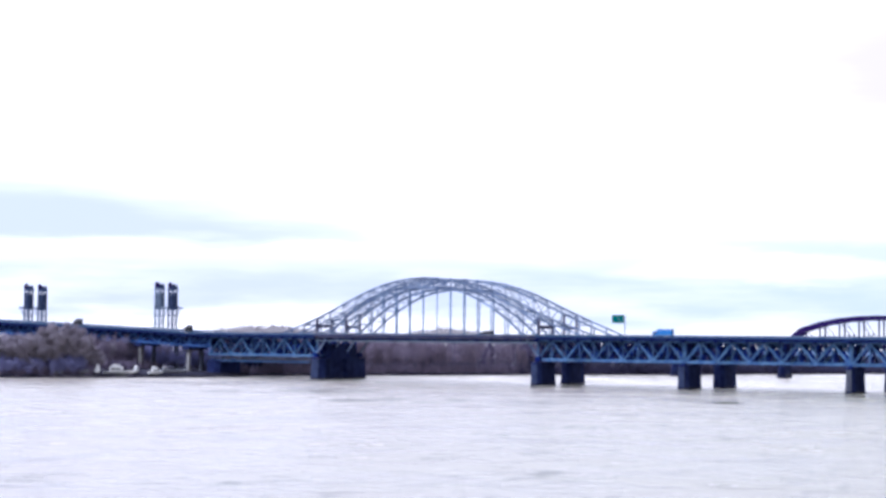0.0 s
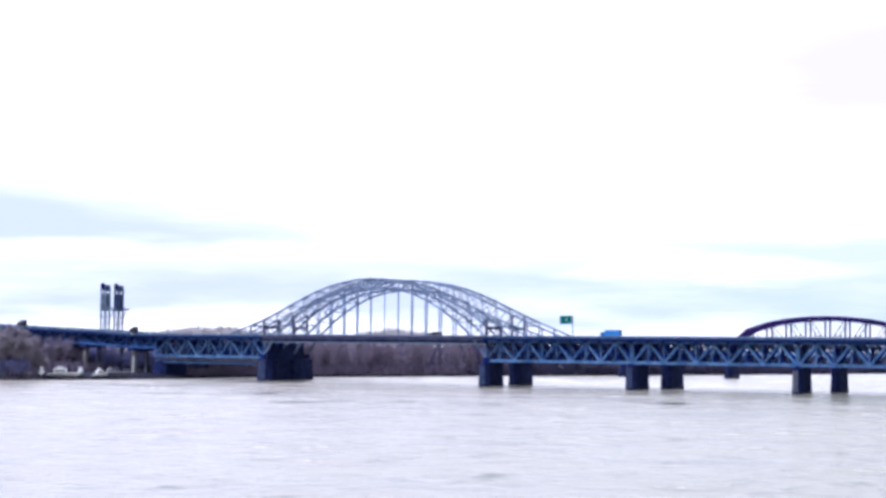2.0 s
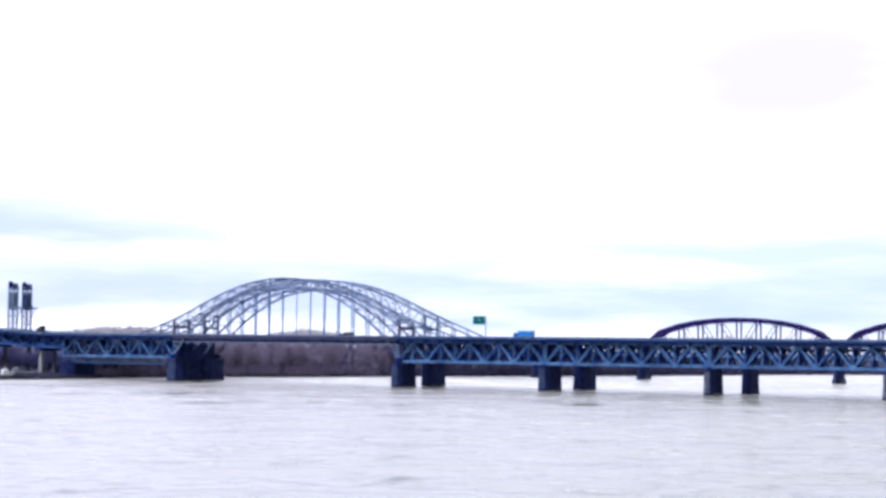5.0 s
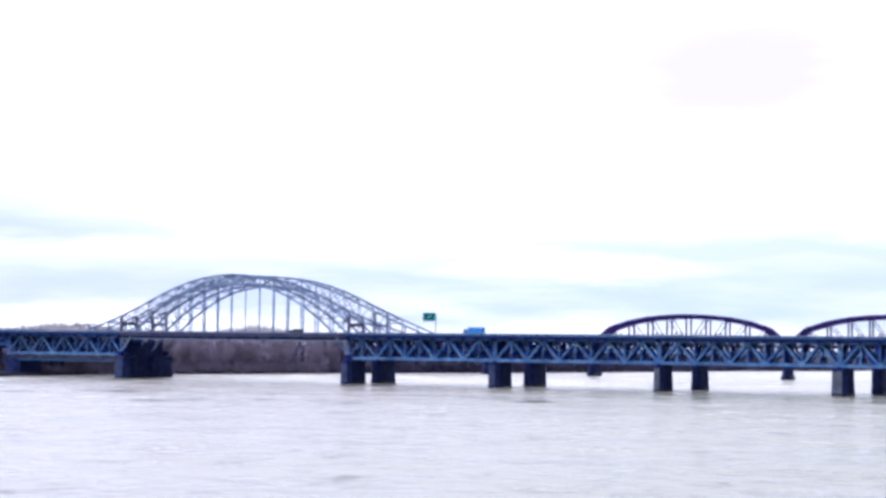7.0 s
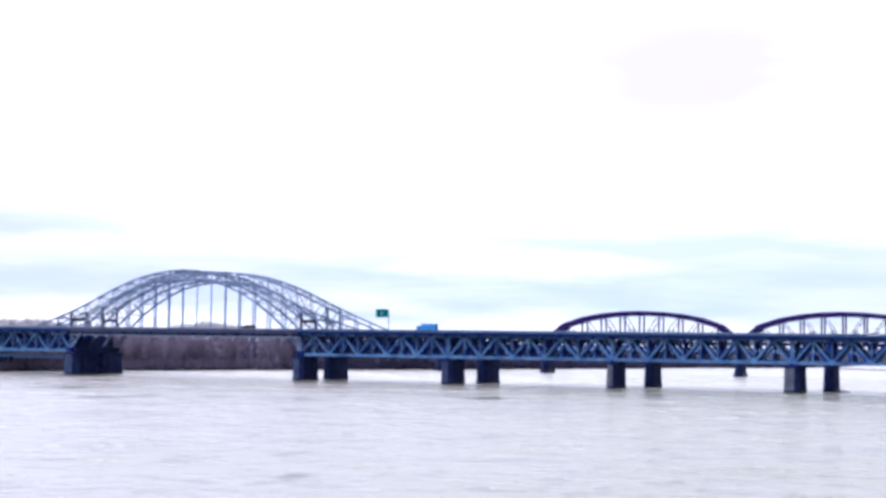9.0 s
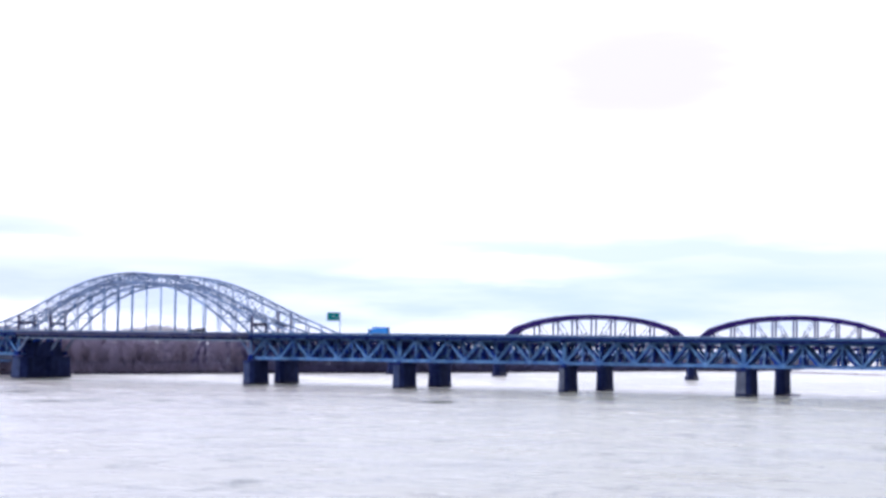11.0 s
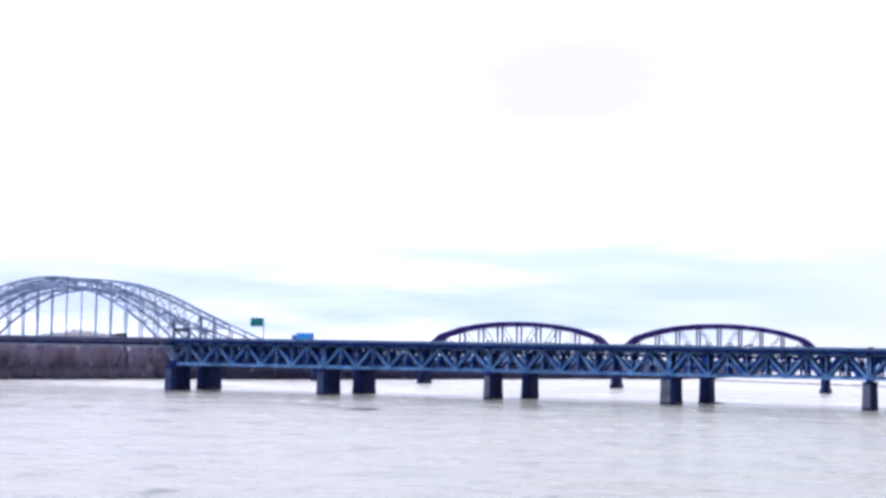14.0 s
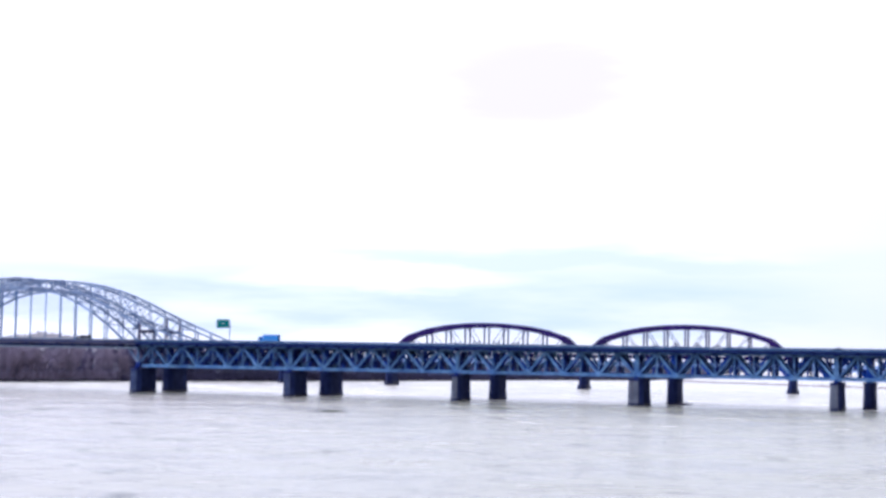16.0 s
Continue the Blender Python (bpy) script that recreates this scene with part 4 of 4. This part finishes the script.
places, beyond = [], []
for k in range(1050):  # the bank seen through the arch, and on past it behind the deck trusses
    s = rng.uniform(3.6, 12.2)
    inland = abs(rng.gauss(0, 26)) + (92 if s < 4.25 else 70 if s < 4.75 else 4)
    x, y, z = shore_point(s, inland)
    fade = float(np.interp(s, [3.6, 5.0, 8.6, 9.3, 9.9, 11.0, 12.2], [0.95, 1.12, 1.2, 0.85, 0.5, 0.38, 0.3]))
    (places if s < 7.1 + rng.uniform(-0.25, 0.25) else beyond).append((x, y, z, rng.uniform(13, 20) * fade, rng.uniform(0.9, 1.5)))
wood_of_trees("bare_woods", places, "leafless brown winter woods along the far river bank")
wood_of_trees("dark_woods", beyond, "dark violet-blue winter woods farther along the bank", SHADED_TWIGS)

places = []
for k in range(240):
    x, y, z = shore_point(rng.uniform(2.0, 10.0), rng.uniform(90, 330))
    places.append((x, y, z, rng.uniform(15, 21), rng.uniform(1.3, 2.2)))
for cx, cy, r, h, n in ((-388, 1085, 42, 29.5, 220), (-330, 1085, 60, 25, 140), (-303, 1275, 30, 31.5, 150), (-350, 1300, 40, 26, 110)):
    for k in range(n):
        q, d = rng.uniform(0, 6.28), r * math.sqrt(rng.random())
        places.append((cx + d * math.cos(q), cy + d * math.sin(q), 4.5, h * rng.uniform(0.93, 0.99) * (1 - 0.18 * d / r), rng.uniform(1.5, 2.3)))
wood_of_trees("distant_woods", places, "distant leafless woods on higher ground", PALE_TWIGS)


places = []
for k in range(260):
    x, y, z = shore_point(rng.uniform(4.85, 6.4), rng.uniform(100, 200))
    places.append((x, y, z, rng.uniform(10.5, 14.5), rng.uniform(0.9, 1.4)))
for k in range(110):
    x, y, z = (road_at(rng.uniform(-330, -208), rng.uniform(14, 27), 0)).translation
    places.append((x, y, 2.5, rng.uniform(8, 12), rng.uniform(0.8, 1.2)))
wood_of_trees("bank_thicket", places, "grey-mauve leafless thicket behind the marina", SCRUB)


def thicket(name, k0, k1, count, lo, hi, back, label, mat):
    s = Shape()
    for _ in range(count):
        k = rng.uniform(k0, k1)
        clear = 60 if 3.45 < k < 4.75 else 2
        x, y, z = shore_point(k, clear + abs(rng.gauss(0, back)))
        h = rng.uniform(lo, hi)
        for _ in range(9):
            a = rng.uniform(0, 6.28)
            w = rng.uniform(0.12, 0.3)
            r = h * rng.uniform(0.2, 0.7)
            b = Vector((x + rng.uniform(-1, 1), y + rng.uniform(-1, 1), z - 0.2))
            e = b + Vector((math.cos(a) * r, math.sin(a) * r, h * rng.uniform(0.6, 1)))
            t = Vector((math.cos(a + 1.57), math.sin(a + 1.57), 0)) * w
            s.add([b - t, b + t, e], [(0, 1, 2)])
    me = bpy.data.meshes.new(name)
    me.from_pydata(s.v, [], s.f)
    tagged(part(name, me, mat), label, "bushes", kind="stuff")


thicket("shore_brush", 2.5, 7.1, 3200, 2.5, 7.5, 14, "dry brown brush and reeds along the waterline", BRUSH)
thicket("dark_brush", 7.0, 12.5, 3800, 2.0, 6.0, 14, "dark violet brush along the far waterline", SHADED_BRUSH)
places = []
for k in range(380):
    x, y, z = shore_point(rng.uniform(2.3, 3.42), rng.uniform(2, 16))
    places.append((x, y, z - 0.6, rng.uniform(5, 11), rng.uniform(0.6, 1.0)))
wood_of_trees("bank_scrub", places, "dense blue-grey scrub under the bank trees", SCRUB)


# ---- single trees on the near bank ----
def single_tree(x, y, z, height, spread, label):
    p = thing("bare_tree", Matrix.Translation((x, y, z)), label, "tree", "bare trees at the marina bank")
    wood, crown = bare_tree(rng, height, spread, 3200)
    part("trunk", wood, BARK, p)
    me = bpy.data.meshes.new("crown")
    me.from_pydata(crown.v, [], crown.f)
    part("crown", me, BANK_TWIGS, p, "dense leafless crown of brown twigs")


for k, inland, h, spread in ((2.62, 6, 17, 7.5), (2.74, 9, 15.5, 7), (2.84, 7, 15, 6.5), (2.90, 12, 18, 7.5), (2.97, 10, 19, 8), (3.05, 7, 18.5, 8), (3.12, 9, 19.5, 8), (3.18, 8, 23, 8), (3.24, 8, 25, 8.5), (3.30, 8, 25.5, 8.5), (3.36, 8, 25, 8.5), (3.41, 10, 23, 7.5), (3.46, 12, 17, 6.5), (3.52, 10, 11, 5), (3.60, 84, 15, 7), (3.72, 84, 15, 7), (3.84, 84, 14, 7), (3.95, 84, 14, 7)):
    single_tree(*shore_point(k, inland), h, spread, "large leafless brown tree on the river bank" if h > 17 else "leafless brown tree near the approach viaduct")


# ---- traffic and signs on the road bridge ----
def wheel_parts(p, spots, r, z):
    for x, y in spots:
        ring = [(x + r * math.cos(q * math.pi / 6), z + r + r * math.sin(q * math.pi / 6)) for q in range(12)]
        wheel = part("wheel", Shape().prism([(a, y - 0.16, b) for a, b in ring], [(a, y + 0.16, b) for a, b in ring]), RUBBER, p)
        rim = [(x + 0.55 * r * math.cos(q * math.pi / 4), z + r + 0.55 * r * math.sin(q * math.pi / 4)) for q in range(8)]
        part("rim", Shape().prism([(a, y - 0.19, b) for a, b in rim], [(a, y - 0.165, b) for a, b in rim]), WHITE_PAINT, wheel)


def box_truck(x, y, z, length, high, paint, label):
    p = thing("box_truck", road_at(x, y, z), label, "truck", "traffic on the road bridge")
    part("cargo_box", bevelled((-length / 2 + 2.3, -1.25, 1.0), (length / 2, 1.25, high), 0.08), paint, p)
    cab = part("cab", bevelled((-length / 2, -1.15, 0.6), (-length / 2 + 2.1, 1.15, high * 0.78), 0.2), paint, p)
    part("windscreen", Shape().box((-length / 2 - 0.02, -1.0, high * 0.45), (-length / 2 + 0.03, 1.0, high * 0.7)), GLASS_DARK, cab)
    part("side_window", Shape().box((-length / 2 + 0.5, -1.17, high * 0.45), (-length / 2 + 1.6, -1.12, high * 0.68)), GLASS_DARK, cab)
    part("chassis", Shape().box((-length / 2 + 0.3, -0.9, 0.55), (length / 2 - 0.2, 0.9, 0.98)), DARK_PAINT, p)
    wheel_parts(p, [(q, s) for q in (-length / 2 + 1.2, length / 2 - 2.6, length / 2 - 1.4) for s in (-1.05, 1.05)], 0.5, 0.0)
    return p


def car(x, y, z, paint, label):
    p = thing("car", road_at(x, y, z), label, "car", "traffic on the road bridge")
    part("body", bevelled((-2.3, -0.9, 0.35), (2.3, 0.9, 1.0), 0.15), paint, p)
    part("cabin", Shape().prism([(-1.5, -0.85, 0.98), (1.3, -0.85, 0.98), (1.3, 0.85, 0.98), (-1.5, 0.85, 0.98)], [(-1.0, -0.7, 1.55), (0.7, -0.7, 1.55), (0.7, 0.7, 1.55), (-1.0, 0.7, 1.55)]), GLASS_DARK, p)
    wheel_parts(p, [(q, s) for q in (-1.4, 1.4) for s in (-0.8, 0.8)], 0.33, 0.0)
    return p


ROAD_Z = DECK + 0.05
box_truck(67.0, 6.0, ROAD_Z, 9.6, 3.9, BLUE_PAINT, "bright blue box truck driving along the bridge deck")
box_truck(-309.0, 9.0, climb(-309.0) + 0.05, 5.5, 4.4, DARK_PAINT, "dark box truck on the climbing approach")
box_truck(-223.0, 9.0, climb(-223.0) + 0.05, 4.6, 4.4, DARK_PAINT, "dark box truck at the foot of the approach")
box_truck(-26.0, 5.0, ROAD_Z, 7.0, 2.7, DARK_PAINT, "dark delivery van under the arch")
car(309.0, 4.0, ROAD_Z, DARK_PAINT, "dark car on the bridge deck")
car(262.0, 4.5, ROAD_Z, WHITE_PAINT, "pale car on the bridge deck")

sign = thing("road_sign", road_at(48.0, -0.6, 0), "large green road sign on a pale steel mast", "road sign")
part("mast", Shape().prism([(3.3 + 0.22 * math.cos(q * math.pi / 4), 0.22 * math.sin(q * math.pi / 4), DECK) for q in range(8)], [(3.3 + 0.16 * math.cos(q * math.pi / 4), 0.16 * math.sin(q * math.pi / 4), 32.4) for q in range(8)]), PARAPET, sign)
for z in (29.7, 31.4):
    part("arm", Shape().beam((3.3, 0, z), (-3.0, 0, z), 0.16, 0.2, (0, 1, 0), False), PARAPET, sign)
part("panel", bevelled((-3.1, -0.25, 28.7), (3.0, -0.12, 32.4), 0.03), GREEN_SIGN, sign)
part("text_bar", Shape().box((-0.6, -0.262, 30.5), (0.7, -0.252, 30.75)), WHITE_PAINT, sign, "small pale bar of lettering")


# ---- marina on the bank ----
def boat(x, y, z, length, turn, label, cabin, paint):
    """A motor boat: a lofted hull with a raked bow, a cabin and a rail."""
    p = thing("motor_boat", Matrix.Translation((x, y, z)) @ Matrix.Rotation(radians(turn), 4, "Z"), label, "boat", "boats ashore at the marina")
    w = length * 0.16
    hull = Shape()
    rows = []
    for f, k, zb in ((0.0, 0.85, 0.35), (0.35, 1.0, 0.25), (0.7, 0.85, 0.35), (0.9, 0.4, 0.7), (1.0, 0.03, 1.1)):
        q = -length / 2 + f * length
        zt = 1.6 + 0.06 * length * f
        rows.append([(q, -w * k, zt), (q, -w * k * 0.8, (zb + zt) / 2), (q, 0, zb), (q, w * k * 0.8, (zb + zt) / 2), (q, w * k, zt)])
    n = 5
    hull.add([v for r in rows for v in r], [(i * n + j, (i + 1) * n + j, (i + 1) * n + (j + 1) % n, i * n + (j + 1) % n) for i in range(4) for j in range(n)] + [tuple(range(n))])
    part("hull", hull, paint, p)
    if cabin:
        c = part("cabin", bevelled((-length * 0.3, -w * 0.7, 1.6), (length * 0.14, w * 0.7, 2.2 + 0.14 * length), 0.35), paint, p)
        for y0 in (-w * 0.72, w * 0.69):
            part("window", Shape().box((-length * 0.24, y0, 1.7 + 0.07 * length), (length * 0.08, y0 + w * 0.03, 2.0 + 0.09 * length)), GLASS_DARK, c)
        part("flying_bridge", bevelled((-length * 0.2, -w * 0.5, 2.2 + 0.14 * length), (length * 0.02, w * 0.5, 2.9 + 0.16 * length), 0.2), paint, c)
    for y0 in (-1, 1):
        rail = Shape()
        for f in (0.45, 0.6, 0.75, 0.9):
            q, k = -length / 2 + f * length, float(np.interp(f, [0.35, 0.7, 0.9], [1.0, 0.85, 0.4]))
            rail.box((q - 0.04, y0 * w * k - 0.04, 1.6 + 0.06 * length * f), (q + 0.04, y0 * w * k + 0.04, 2.4 + 0.06 * length * f))
        part("bow_rail", rail, RAILING, p, "thin steel stanchions of the bow rail")
    for q in (-length * 0.3, length * 0.2):
        part("cradle", Shape().box((q - 0.15, -w, 0), (q + 0.15, w, 0.5)), DARK_PAINT, p)
    return p


for k, inland, length, turn, cabin in ((3.62, 3, 15.0, 22, True), (3.86, 3, 9.0, 60, True), (3.50, 5, 9.0, 110, True), (3.75, 6, 8.0, 100, True)):
    boat(*shore_point(k, inland), length, turn, "white cabin cruiser laid up on the river bank", cabin, WHITE_PAINT)
for k, inland, length, turn, cabin in ((3.23, 3, 7.0, 30, False), (3.40, 4, 8.0, 28, False), (3.45, 6, 7.0, 35, False), (3.95, 7, 7.0, 40, True), (4.04, 6, 7.0, 30, False), (4.14, 8, 6.5, 50, False)):
    boat(*shore_point(k, inland), length, turn, "small grey boat drawn up on the river bank", cabin, GREY_HULL)


def dock(x, y, turn, length):
    p = thing("wooden_dock", Matrix.Translation((x, y, 0)) @ Matrix.Rotation(radians(turn), 4, "Z"), "weathered grey wooden dock at the waterline", "dock", "docks of the marina")
    n = int(length / 1.5)
    for i in range(n):
        part("plank", Shape().box((-length / 2 + i * 1.5, -1.0, 0.75), (-length / 2 + i * 1.5 + 1.45, 1.0, 0.87)), PALE_CONCRETE, p)
    for i in range(0, n + 1, 3):
        for q in (-0.85, 0.85):
            part("pile", Shape().prism([(-length / 2 + i * 1.5 + 0.14 * math.cos(a), q + 0.14 * math.sin(a), -1.2) for a in (0, 1.26, 2.5, 3.8, 5.0)], [(-length / 2 + i * 1.5 + 0.12 * math.cos(a), q + 0.12 * math.sin(a), 1.6) for a in (0, 1.26, 2.5, 3.8, 5.0)]), BARK, p)


dock(-362.0, 716.5, 47.9, 13)
dock(-353.4, 726.0, 47.9, 9)
dock(-341.0, 739.4, 47.9, 10)


# ---- shore stones and dyke ----
def stones(name, spots, label, rock=ROCK):
    s = Shape()
    for x, y, z, r in spots:
        k = [[rng.uniform(0.6, 1.15) for _ in range(6)] for _ in range(2)]
        lo = [(x + r * k[0][i] * math.cos(i * 1.047), y + r * k[0][i] * math.sin(i * 1.047), z - r * 0.5) for i in range(6)]
        hi = [(x + 0.6 * r * k[1][i] * math.cos(i * 1.047), y + 0.6 * r * k[1][i] * math.sin(i * 1.047), z + r * 0.55) for i in range(6)]
        s.prism(lo, hi)
    me = bpy.data.meshes.new(name)
    me.from_pydata(s.v, [], s.f)
    tagged(part(name, me, rock), label, "rocks", kind="stuff")


spots = []
for _ in range(2600):
    x, y, z = shore_point(rng.uniform(2.4, 12.5), rng.uniform(-1.0, 3.0))
    spots.append((x, y, max(z, 0.05), rng.uniform(0.35, 1.1)))
stones("shore_stones", spots, "dark wet stones along the waterline")
spots = []
for _ in range(900):
    f = rng.random()
    spots.append((205 + 190 * f + rng.uniform(-1.6, 1.6), 1480 - 375 * f, rng.uniform(-0.1, 0.7), rng.uniform(0.5, 1.2)))
stones("stone_dyke", spots, "low pale stone dyke lying in the river", PALE_ROCK)

drift = thing("drift_log", road_at(244.5, 29.0, 0.15), "dark drift log caught beside a bridge pier", "log")
part("log", Shape().prism([(-3.0, 0.4 * math.cos(q), 0.35 * math.sin(q)) for q in (0, 1.05, 2.1, 3.14, 4.2, 5.24)], [(3.0, 0.28 * math.cos(q), 0.28 * math.sin(q) + 0.3) for q in (0, 1.05, 2.1, 3.14, 4.2, 5.24)]), BARK, drift)
part("root", Shape().beam((0.5, 0, 0), (0.2, 0, 1.6), 0.25, 0.25, (0, 1, 0), False), BARK, drift)
